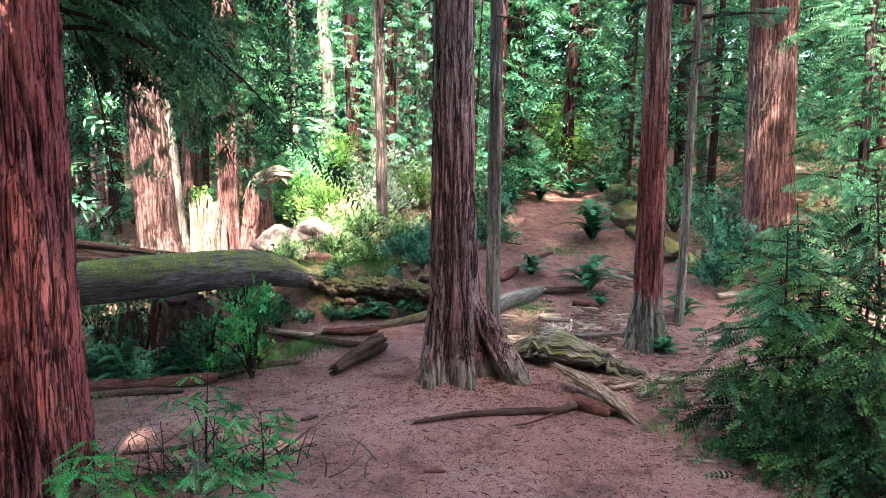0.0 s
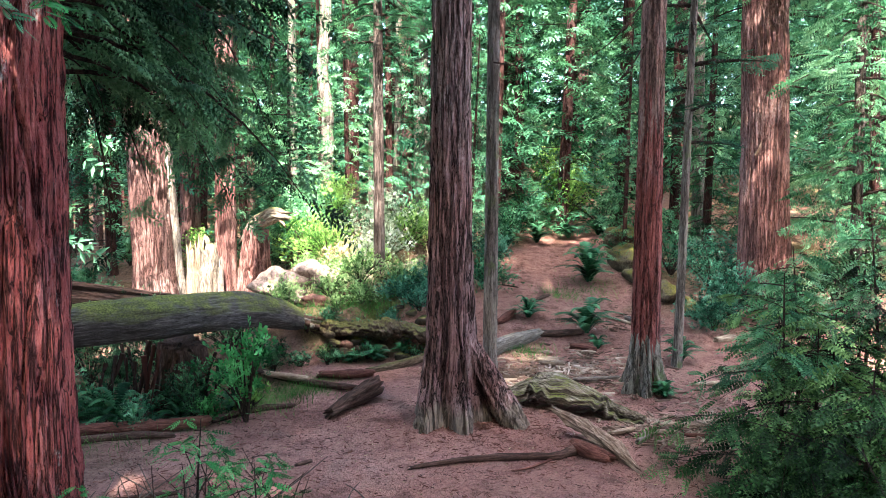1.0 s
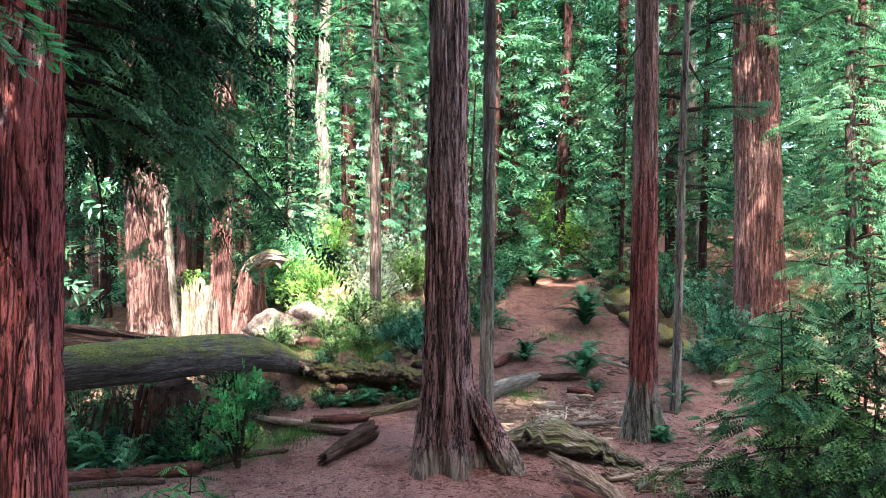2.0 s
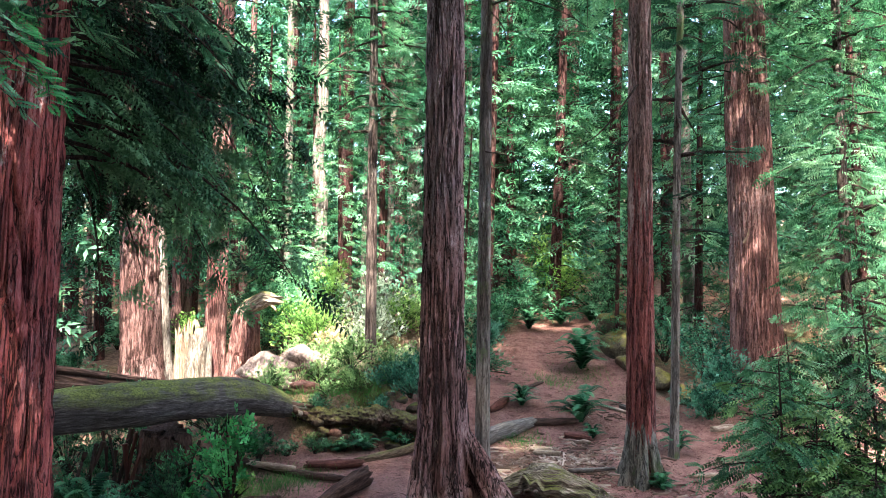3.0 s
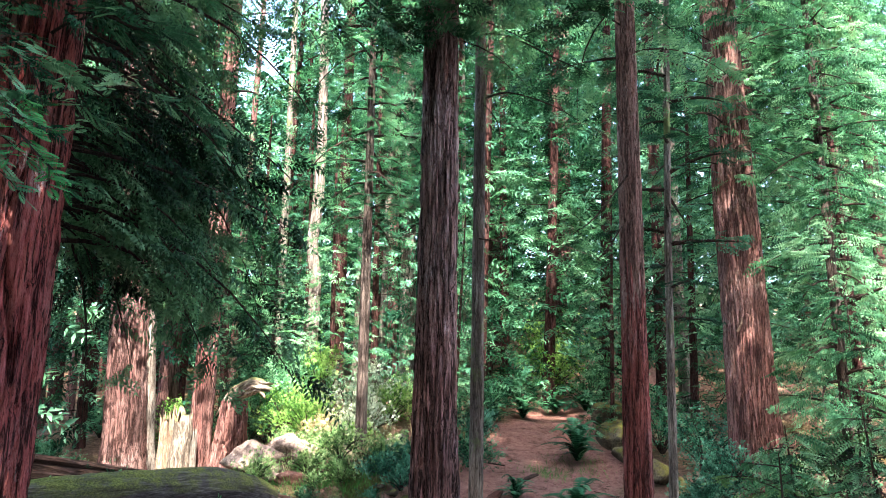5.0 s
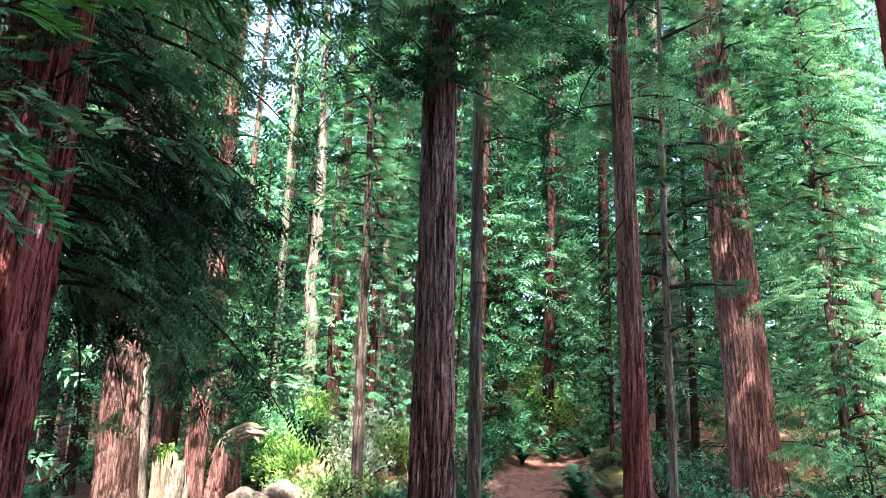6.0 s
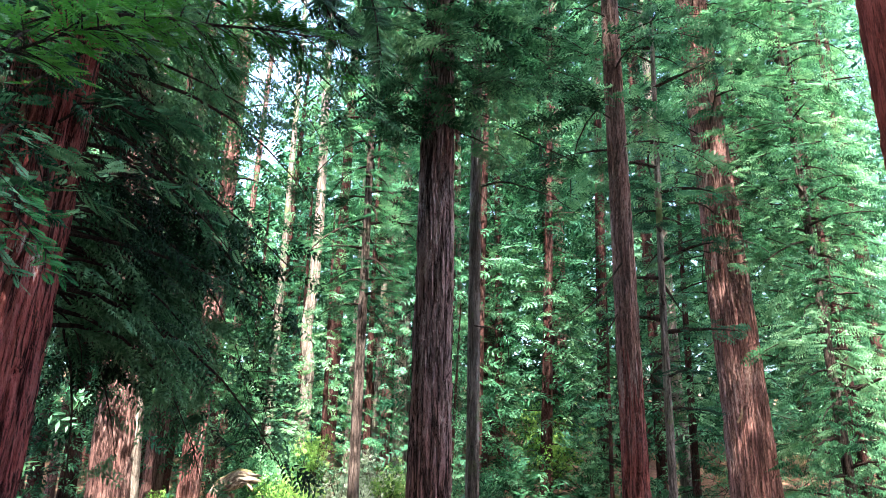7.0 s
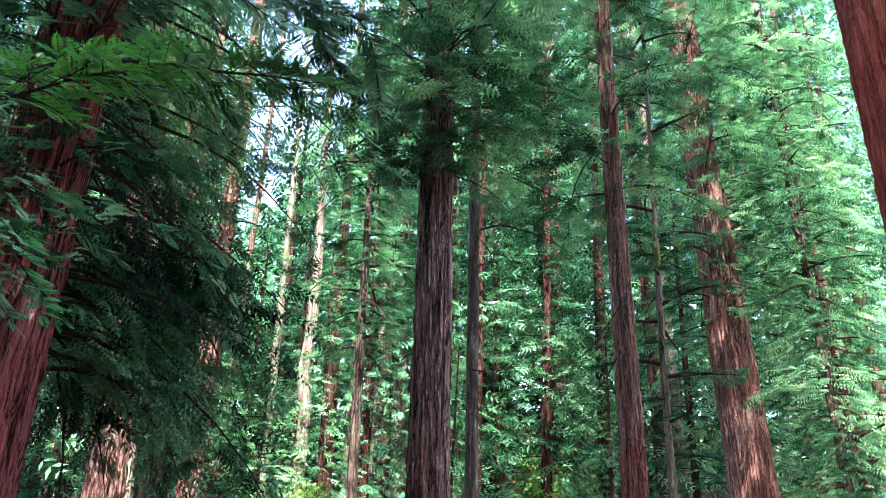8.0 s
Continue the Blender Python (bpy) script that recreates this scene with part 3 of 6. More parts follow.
def build_ground():
    gx, gy = axis((-5.0, 5.6), 0.065, 300, 1.12), axis((3.0, 12.0), 0.065, 300, 1.12)
    X, Y = np.meshgrid(gx, gy)
    Z = ground_z(X, Y)
    me = mesh_np("ground", np.stack([X, Y, Z], -1).reshape(-1, 3), grid_faces(len(gy), len(gx), False), soil(), True)
    n1, n2 = cells(X * 1.3 + 30, Y * 1.3 + 30, 0, 21), cells(X * 4 + 30, Y * 4 + 30, 0, 22)
    wob = (n1 - 0.5) * 1.2 + (n2 - 0.5) * 0.5
    clearing = smooth_step(8.6, 7.2, Y + wob) * smooth_step(-3.4, -2.2, X + wob * 0.6 + 0.15 * (Y - 6))
    half = np.interp(Y, (6, 8, 12, 16), (1.6, 1.5, 1.1, 1.3))
    trail = smooth_step(half + 0.5, half - 0.2, np.abs(X - trail_x(Y)) + wob * 0.5) * smooth_step(7.0, 8.6, Y + wob * 0.5) * smooth_step(26, 20, Y)
    side = smooth_step(2.2, 3.0, X) * smooth_step(7, 8, Y) * smooth_step(11, 9.5, Y)
    duff = np.exp(-((X + 2.25) ** 2 + (Y - 4.15) ** 2) / 0.3) + 0.9 * np.exp(-((X - 0.15) ** 2 / 0.25 + (Y - 5.8) ** 2 / 0.1))      # shed bark round the trunks
    red = np.clip(np.maximum(np.maximum(trail, side * 0.8), duff * (0.5 + n2)), 0, 1)
    cover = np.clip(np.maximum(clearing, red), 0, 1)
    bank = smooth_step(8.1, 8.4, Y) * smooth_step(9.6, 9.0, Y) * smooth_step(-2.4, -1.9, X) * smooth_step(0.1, -0.2, X)
    moss = np.clip(bank * smooth_step(0.45, 0.7, n2 * 0.6 + n1 * 0.4) + (1 - cover) * smooth_step(0.55, 0.8, n1) * 0.7, 0, 1)
    col = me.color_attributes.new("cover", "FLOAT_COLOR", "POINT")
    col.data.foreach_set("color", np.stack([cover, red, moss, np.ones_like(moss)], -1).astype(np.float32).ravel())
    tagged(new("ground", me), "reddish-brown bare forest soil rising into a wooded slope", "ground", kind="structure")


build_ground()


def on_ground(x, y, sink=0.0):
    return (x, y, float(ground_z(x, y)) - sink)

# ---------------------------------------------------------------- the standing trees
def boughs_of(ob, seed, leaf_material, shape, **ck):
    """Each bough is a part of its tree, with its needles on it."""
    limbs, rows = crown(seed, apart=True, **ck)
    for limb, row in zip(limbs, rows):
        b = part("bough", limb, TWIG, ob)
        part("needles", strewn(shape, *row), leaf_material, b)


def redwood(name, x, y, height, r0, r_top, lean, material, label, seed, leaf_material=None, shape=SPRAY_MID, second=None, **k):
    """A trunk and, where it shows, its boughs with their needles. k: ck_... go to crown(), the rest to trunk_mesh()."""
    ob = thing(name, on_ground(x, y), label, "tree", "forest trees")
    ck = {a[3:]: k.pop(a) for a in list(k) if a.startswith("ck_")}
    geometry = trunk_mesh(height, r0, r_top, lean, seed, **k)
    trunk = part("trunk", geometry, material, ob, smooth=True)
    if second:      # another bark below (or, with a minus, above) that height, with an uneven edge
        at, other = second
        mid = geometry[0][geometry[1]].mean(1)
        edge = abs(at) + 0.35 * abs(at) * (cells(np.arctan2(mid[:, 1], mid[:, 0]) * 6, mid[:, 2] * 3, 0, seed) - 0.5)
        trunk.data.materials.append(other)
        trunk.data.polygons.foreach_set("material_index", ((mid[:, 2] < edge) if at > 0 else (mid[:, 2] > edge)).astype(np.int32))
    if ck:
        boughs_of(ob, seed + 40, leaf_material or LEAF_MID, shape, lean=lean, **ck)
    return ob


# the great trunk in the middle, with its thin grey neighbour
great = redwood("redwood_tree", 0.09, 6.12, 15, 0.195, 0.05, (0.0, 0.0), BARK_BROWN, "tall redwood with deeply furrowed brown bark and flared grey foot", 101,
                LEAF_MID_LIT, SPRAY_LEAFY, second=(-2.6, BARK_UPPER), sides=180, rows=250, ridge=0.042, depth=0.20, flare=1.0, flare_height=0.95, fine_to=6.5, lobes=5, near=0.5,
                ck_heights=(4.9, 8.8), ck_lengths=(1.5, 1.4), ck_boughs=44, ck_per_bough=120, ck_size=0.15, ck_sag=0.35, ck_lift=0.15, ck_radius=0.1, ck_arc=(195, 385), ck_limb=0.010, ck_hang=0.7, ck_tumble=0.6)
n = 50
part("root", tube(bent([(0.10, 0.0, 0.80), (0.27, -0.03, 0.46), (0.44, -0.07, 0.17), (0.62, -0.12, -0.1)], n), np.interp(np.linspace(0, 1, n), (0, 0.35, 0.75, 1), (0.05, 0.11, 0.12, 0.10)), 90, 130, 0.3, 24), BARK_BROWN, great, "grey ridged root spreading from the trunk", True)
slender = redwood("redwood_tree", 0.49, 6.75, 11, 0.07, 0.03, (0.006, 0.0), BARK_GREY, "slender grey-barked young redwood beside the great trunk", 102,
        LEAF_MID, sides=60, rows=240, ridge=0.022, depth=0.14, flare=0.6, flare_height=0.3, fine_to=6, near=0.4,
        ck_arc=(190, 390), ck_heights=(5.5, 9), ck_lengths=(1.3, 1.0), ck_boughs=22, ck_per_bough=110, ck_size=0.13, ck_sag=0.4, ck_lift=0.2)
# its crown is carried up out of view to shade the trail
ruddy = redwood("redwood_tree", 2.16, 7.2, 16, 0.14, 0.035, (0.006, 0.0), BARK_RED, "straight redwood with red bark above a grey bare foot", 103,
                LEAF_MID_LIT, SPRAY_LEAFY, second=(-2.8, BARK_RUST), sides=110, rows=280, ridge=0.03, depth=0.16, flare=0.35, flare_height=0.5, fine_to=9, lobes=6, near=0.5,
                ck_heights=(5.2, 12.5), ck_lengths=(1.5, 1.3), ck_boughs=44, ck_per_bough=120, ck_size=0.16, ck_sag=0.4, ck_lift=0.15, ck_limb=0.010, ck_hang=0.7, ck_tumble=0.6)
foot = trunk_mesh(0.6, 0.165, 0.12, (0, 0), 131, sides=110, rows=70, ridge=0.035, depth=0.2, flare=0.75, flare_height=0.45, lobes=6, near=0.4)
part("foot", foot, BARK_FOOT, ruddy, "bare grey wood round the foot", True)
redwood("redwood_tree", 2.70, 7.8, 10, 0.05, 0.018, (0.03, 0.0), BARK_GREY, "thin leaning grey sapling trunk with sparse boughs", 104,
        LEAF_TEAL, sides=44, rows=200, ridge=0.022, depth=0.12, flare=0.4, flare_height=0.25, fine_to=6, bend=0.012,
        ck_heights=(2.4, 9.5), ck_lengths=(0.8, 0.7), ck_boughs=40, ck_per_bough=60, ck_size=0.12, ck_sag=0.3, ck_lift=0.2)
broad = redwood("redwood_tree", 4.72, 10, 20, 0.34, 0.08, (-0.024, 0.0), BARK_PINK, "broad old redwood with fibrous pinkish-red bark", 105,
        LEAF_MID_LIT, SPRAY_LEAFY, sides=120, rows=220, ridge=0.045, depth=0.09, flare=0.35, flare_height=0.8, fine_to=11, near=0.5,
        ck_heights=(4.5, 12.5), ck_lengths=(2.0, 1.6), ck_boughs=44, ck_per_bough=130, ck_size=0.16, ck_sag=0.4, ck_lift=0.1, ck_radius=0.2, ck_limb=0.010, ck_hang=0.8, ck_tumble=0.7)
redwood("redwood_tree", 5.45, 11.6, 18, 0.22, 0.08, (-0.02, 0.0), BARK_DARK, "dark redwood standing close behind the broad one", 106,
        LEAF_MID, sides=48, rows=90, ridge=0.06,
        ck_heights=(3.0, 17), ck_lengths=(2.2, 1.4), ck_boughs=60, ck_per_bough=55, ck_size=0.18, ck_sag=0.45, ck_lift=0.1)
# its boughs are added above the view to keep sun off the clearing
redwood("redwood_tree", 3.56, 4.3, 16, 0.32, 0.2, (0.0, 0.0), BARK_ORANGE, "thick redwood with bright orange-red flaking bark", 107,
        LEAF_MID, sides=100, rows=150, ridge=0.035, depth=0.09, flare=0.4, flare_height=0.6, fine_to=8, near=-0.3,
        ck_heights=(8, 15), ck_lengths=(3.0, 2.4), ck_boughs=24, ck_per_bough=60, ck_size=0.22, ck_arc=(-90, 60))
old = redwood("redwood_tree", -2.55, 4.15, 16, 0.275, 0.13, (0.008, 0.0), BARK_LICHEN, "thick redwood with shaggy red bark and pale lichen spots", 108,
              sides=180, rows=250, ridge=0.05, depth=0.19, flare=0.30, flare_height=0.7, fine_to=7, near=0.5)
# boughs behind take darkened needles as painted shade, those in front brighter ones
boughs_of(old, 171, LEAF_SHADED, SPRAY_HANG, heights=(2.8, 8.2), lengths=(2.1, 2.6), boughs=40, per_bough=85, size=0.19, sag=0.75, lift=0.15, hang=1.3, arc=(48, 122), radius=0.2, limb=0.014, spread=0.26, tumble=0.8)
boughs_of(old, 174, LEAF_SHADED, SPRAY_HANG, heights=(3.0, 6.2), lengths=(1.75, 1.9), boughs=42, per_bough=72, size=0.18, sag=0.62, lift=0.15, hang=1.2, arc=(28, 88), radius=0.2, limb=0.012, spread=0.28, tumble=0.8)
boughs_of(old, 170, LEAF_SHADED, SPRAY_HANG, heights=(2.9, 4.0), lengths=(1.6, 1.7), boughs=26, per_bough=80, size=0.18, sag=0.45, lift=0.15, hang=1.1, arc=(32, 96), radius=0.2, limb=0.010, spread=0.28, tumble=0.8)
boughs_of(old, 172, LEAF_MID_LIT, SPRAY_BROAD, heights=(3.5, 7.8), lengths=(1.2, 1.5), boughs=64, per_bough=60, size=0.115, sag=0.4, lift=0.1, hang=0.9, arc=(225, 350), radius=0.2, limb=0.010, tumble=0.7)
boughs_of(old, 179, LEAF_MID, SPRAY_HANG, heights=(3.6, 7.5), lengths=(1.0, 1.4), boughs=30, per_bough=50, size=0.16, sag=0.6, lift=0.1, hang=1.1, arc=(240, 345), radius=0.2, limb=0.010, tumble=0.8)
boughs_of(old, 173, LEAF_MID, SPRAY_HANG, heights=(5.6, 12), lengths=(2.4, 1.8), boughs=30, per_bough=70, size=0.16, sag=0.5, radius=0.15, arc=(70, 230))
redwood("redwood_tree", -5.12, 12.5, 18, 0.37, 0.10, (-0.06, 0.0), BARK_OLD, "broad pale-red redwood behind the fallen log", 109,
        LEAF_SHADED, sides=80, rows=150, ridge=0.06, depth=0.12, flare=0.3, flare_height=0.6, fine_to=9, near=0.4,
        ck_heights=(4.5, 17), ck_lengths=(1.8, 1.4), ck_boughs=40, ck_per_bough=45, ck_size=0.18)
leaning = redwood("redwood_tree", -4.82, 12.6, 16, 0.15, 0.05, (-0.07, 0.0), BARK_PALE, "grey dead trunk leaning against the pale redwood", 110, sides=60, rows=120, ridge=0.05, depth=0.12, fine_to=8)
bare = redwood("redwood_tree", -3.72, 12.0, 18, 0.185, 0.05, (0.003, 0.0), BARK_PINK, "redwood with a bare red trunk among bright shrubs", 111,
        LEAF_LIGHT, sides=70, rows=160, ridge=0.04, depth=0.12, flare=0.4, flare_height=0.7, fine_to=9, near=0.4,
        ck_heights=(2.7, 4.1), ck_lengths=(0.95, 0.75), ck_boughs=18, ck_per_bough=95, ck_size=0.14, ck_sag=0.3, ck_lift=0.15)
boughs_of(bare, 176, LEAF_SHADED, SPRAY_MID, heights=(4.6, 10.5), lengths=(1.5, 1.3), boughs=30, per_bough=90, size=0.16, sag=0.45, lift=0.1, radius=0.1, arc=(180, 360))
sunny = redwood("redwood_tree", -2.80, 17.0, 20, 0.155, 0.05, (-0.012, 0.0), BARK_PALE, "pale crooked trunk standing in sunlight", 112, sides=50, rows=180, ridge=0.06, bend=0.02, depth=0.1,
                path=((-1, 0.02), (2.6, 0.08), (3.4, 0.10), (4.1, -0.06), (5.2, 0.07), (7.5, 0.10), (10, 0.08), (20, 0.1)))
boughs_of(sunny, 178, LEAF_LIGHT, SPRAY_MID, heights=(8.5, 17), lengths=(1.2, 1.0), boughs=22, per_bough=50, size=0.2, sag=0.4, lift=0.1, hang=0.5, lean=(-0.012, 0), radius=0.1, arc=(0, 360))
redwood("redwood_tree", -0.88, 10.0, 9, 0.082, 0.03, (-0.004, 0.0), BARK_THIN, "thin grey trunk with drooping needles on the mossy bank", 113,
        LEAF_MID, sides=44, rows=160, ridge=0.03, depth=0.13, flare=0.5, flare_height=0.25,
        ck_heights=(3.3, 8.8), ck_lengths=(1.1, 1.0), ck_boughs=52, ck_per_bough=85, ck_size=0.14, ck_sag=0.5, ck_lift=0.2, ck_hang=0.6)
redwood("redwood_tree", 5.75, 9.5, 12, 0.075, 0.02, (-0.012, 0.0), BARK_THIN, "slender redwood hung with light green needles", 114,
        LEAF_LIGHT, SPRAY_HANG, sides=36, rows=120, ridge=0.03,
        ck_heights=(1.2, 11.5), ck_lengths=(1.6, 1.0), ck_boughs=92, ck_per_bough=95, ck_size=0.19, ck_tumble=0.7, ck_sag=0.45, ck_lift=0.25, ck_hang=0.8, ck_arc=(150, 390))
redwood("redwood_tree", -3.15, 14.5, 4.6, 0.06, 0.02, (0.0, 0.0), BARK_THIN, "young redwood in layered bright green boughs above the stump", 115,
        LEAF_LIGHT, SPRAY_MID, sides=24, rows=60, ridge=0.03,
        ck_heights=(0.8, 4.5), ck_lengths=(1.5, 0.35), ck_boughs=54, ck_per_bough=90, ck_size=0.16, ck_sag=0.35, ck_lift=0.2, ck_hang=0.4, ck_arc=(150, 390))

for k, (x, y, r, tone) in enumerate(((-0.50, 20, 0.24, BARK_PALE), (-2.65, 21, 0.21, BARK_DARK), (-1.21, 19, 0.09, BARK_GREY), (-0.93, 19.5, 0.145, BARK_OLD), (-2.2, 22, 0.10, BARK_PALE),
                                     (-8.62, 16, 0.155, BARK_OLD), (-8.78, 17, 0.155, BARK_DARK), (-8.90, 18, 0.115, BARK_OLD), (-8.95, 19, 0.095, BARK_DARK), (-7.9, 20, 0.14, BARK_DARK),
                                     (9.75, 16, 0.17, BARK_DARK), (10.3, 16.5, 0.10, BARK_OLD), (-5.2, 19, 0.11, BARK_OLD), (-4.6, 22, 0.13, BARK_GREY), (4.9, 14.5, 0.10, BARK_DARK), (5.6, 15, 0.13, BARK_GREY),
                                     (1.7, 19, 0.13, BARK_DARK), (4.2, 21, 0.2, BARK_OLD), (-6.3, 17.5, 0.24, BARK_OLD), (0.7, 17, 0.07, BARK_DARK), (1.0, 17.3, 0.06, BARK_GREY))):
    slim = redwood("redwood_tree", x, y, 20 + 3 * (k % 3), r, r * 0.35, (0.008 * ((k * 7) % 5 - 2), 0), tone, "slim straight redwood trunk standing in the woods behind", 140 + k, sides=20, rows=50, ridge=0.06, flare=0.3)
    if y > 15 and (-2.3 < x < 7):
        boughs_of(slim, 340 + k, (LEAF_MID, LEAF_LIGHT, LEAF_TEAL)[k % 3], SPRAY_MID, heights=(4.2 + 0.5 * (k % 4), 17), lengths=(1.9, 1.2), boughs=34, per_bough=48, size=0.26, sag=0.45, lift=0.12, hang=0.55, radius=0.1, limb=0.012, arc=(150, 390))
    q = np.random.default_rng(150 + k)
    for j in range(6):
        h, az, L = 1.5 + 9 * q.random(), q.random() * 6.283, 0.3 + 0.7 * q.random()
        way = np.array([math.cos(az), math.sin(az), 0.25 - 0.5 * q.random()])
        o = np.array([0.008 * ((k * 7) % 5 - 2) * h, 0, h])
        part("dead_branch", tube(bent([o, o + way * L * 0.5, o + way * L + np.array([0, 0, 0.1 - 0.25 * q.random()])], 6), np.linspace(0.014, 0.004, 6), 4), TWIG, slim)

# ---------------------------------------------------------------- the woods behind
def forest_tree(seed, height, r, foot, reach, leaf_material, boughs, per_bough, size, shape=SPRAY_FAR):
    ob = thing("redwood_tree", (0, 0, 0), "redwood of the surrounding woods, boughed low with drooping green needles", "tree", "forest trees")
    part("trunk", trunk_mesh(height, r, r * 0.2, (0, 0), seed, sides=10, rows=20, ridge=0.08), BARK_DARK, ob, smooth=True)
    limbs, rows = crown(seed, (foot, height), (reach, reach * 0.35), boughs=boughs, per_bough=per_bough, size=size, sag=0.45, lift=0.12, hang=0.75, limb=0.010, coarse=True, tumble=0.6)
    tagged(part("branchwork", limbs, TWIG, ob), kind="stuff")
    part("crown", strewn(shape, *rows), leaf_material, ob)
    return ob


KINDS = [forest_tree(301, 13, 0.13, 0.5, 2.0, LEAF_MID, 84, 38, 0.25), forest_tree(302, 16, 0.16, 1.2, 2.3, LEAF_TEAL, 96, 38, 0.26),
         forest_tree(303, 9, 0.09, 0.3, 1.7, LEAF_LIGHT, 70, 42, 0.21), forest_tree(304, 21, 0.2, 2.0, 2.7, LEAF_MID, 110, 36, 0.30),
         forest_tree(305, 22, 0.24, 1.5, 2.6, LEAF_MID, 60, 30, 0.85, SPRAY_COARSE), forest_tree(306, 21, 0.2, 1.0, 2.8, LEAF_MID, 90, 30, 0.46, SPRAY_COARSE),
         forest_tree(307, 14, 0.12, 0.6, 2.2, LEAF_MID_LIT, 115, 60, 0.20, SPRAY_HANG)]
PLACES = [(2.6, 14.8, 0, 1.0), (1.1, 14.2, 0, 0.9), (4.0, 15.5, 1, 1.0), (0.2, 16.5, 1, 1.0), (6.2, 13.2, 6, 1.0), (8.3, 13.2, 6, 0.95), (6.9, 10.9, 6, 0.72), (7.9, 11.6, 6, 0.85),
          (9.2, 14.0, 0, 1.0), (3.3, 18.0, 3, 1.0), (6.3, 18.2, 3, 1.0), (1.6, 20.5, 3, 1.1), (-1.6, 24, 5, 1.0), (-3.3, 19.4, 1, 0.55), (-4.6, 16.4, 0, 0.8), (-6.6, 19.2, 3, 0.7), (-7.4, 15.8, 1, 1.0),
          (-10.2, 18.0, 3, 1.0), (-9.0, 22, 5, 1.1), (-4.6, 24, 1, 0.62), (9.0, 19.0, 3, 1.1), (11.6, 17.0, 1, 1.0), (12.4, 21, 5, 1.1), (4.7, 24.0, 5, 1.2), (8.0, 25.0, 5, 1.3),
          (0.3, 27, 5, 1.3), (-11.5, 25, 5, 1.3), (14.5, 26, 5, 1.3), (10.6, 11.8, 2, 1.45), (-2.0, 15.2, 2, 0.75), (-3.7, 15.4, 2, 0.8), (-1.2, 16.4, 0, 0.7), (-9.6, 13.2, 0, 0.9), (-6.8, 9.4, 3, 1.0), (-8.8, 10.6, 1, 1.0), (-1.0, 25, 5, 1.0), (-5.6, 27, 5, 0.8), (-5.2, 24.5, 5, 0.85), (3.3, 12.4, 2, 0.5), (0.5, 12.2, 2, 0.45), (1.9, 16.6, 0, 1.0), (5.0, 13.0, 2, 0.9), (3.2, 16.5, 2, 1.2),
          (7.6, 15.8, 1, 1.0), (-6.6, 13.9, 0, 0.8), (-8.2, 12.6, 1, 0.9), (2.4, 23, 5, 1.3), (6.2, 21.5, 5, 1.2), (10.4, 22.5, 5, 1.2), (-8.0, 21.6, 5, 1.1), (-13.5, 20.0, 3, 1.1),
          # unseen trees added round the clearing's edge behind the camera, sized to block the sun
          (-9, -8.5, 4, 1.1), (-6.4, -9.0, 4, 1.2), (-4.2, -8.2, 4, 1.2), (-2.2, -8.0, 4, 1.2), (-0.5, -9.0, 4, 1.26), (0.9, -8.4, 4, 1.1), (2.6, -8.6, 4, 1.3), (4.6, -8.3, 4, 1.12), (6.6, -8.6, 4, 1.0), (8.8, -8.0, 4, 0.9), (11.5, -9.4, 4, 1.0), (14, -7.5, 4, 1.0),
          (-5, -12, 4, 1.05), (-2.4, -12.5, 4, 1.05), (0.0, -12.4, 4, 0.9), (3.4, -8.2, 4, 1.4), (5.4, -10.6, 4, 1.05), (7.2, -11.5, 4, 0.95), (8.4, -12, 4, 1.1),
          (0.2, -7.6, 4, 1.15), (2.2, -5.8, 4, 1.6), (-6.1, -2.8, 4, 1.5), (-8.6, -2.0, 4, 1.6), (-10, 3.5, 4, 0.9), (-11.5, -2, 4, 1.0), (12, 0.5, 4, 0.85), (13.5, 6.5, 4, 0.8), (-11, 9, 4, 0.8)]
for k, (x, y, kind, s) in enumerate(PLACES):
    ob = copy_thing(KINDS[kind], pose(*on_ground(x, y, 0.1), 2 * math.sin(k), 2 * math.cos(k * 2), k * 77))
    ob.scale = (s, s, s)
for k, ob in enumerate(KINDS):      # the first of each kind stands far behind the camera
    ob.location = on_ground((-6, 7, -9, 2.5, -3, 12, 16)[k], (-14, -15, -12, -16, -15, -14, -12)[k])


def far_woods():
    """Woods beyond the near trees: many coarse sprays on a rising ring of crowns, and the trunks among them."""
    q = np.random.default_rng(77)
    n = 24000
    az = np.radians(90 + q.uniform(-46, 46, n))
    dist = q.uniform(29, 46, n)
    x, y = dist * np.cos(az), dist * np.sin(az)
    stand = np.floor(az * 30)
    top = 26 + 8 * np.sin(stand * 12.9898) * np.cos(stand * 4.1)
    top = top * (1 - 0.45 * np.exp(-((np.degrees(az) - 103.5) / 7) ** 2))     # a lower stand, with sky above it
    z = ground_z(x, y) + q.random(n) ** 0.9 * top
    along = np.stack([q.normal(0, 1, n), q.normal(0, 1, n), -0.5 - q.random(n)], -1)
    flat = np.stack([q.normal(0, 0.5, n), q.normal(-0.6, 0.5, n), np.ones(n)], -1)
    solo("far_woods", strewn(SPRAY_COARSE, np.stack([x, y, z], -1), along, flat, q.uniform(0.7, 1.6, n)), LEAF_TEAL, (0, 0, 0), "distant redwood crowns filling the slope behind", "woods", kind="stuff")


far_woods()


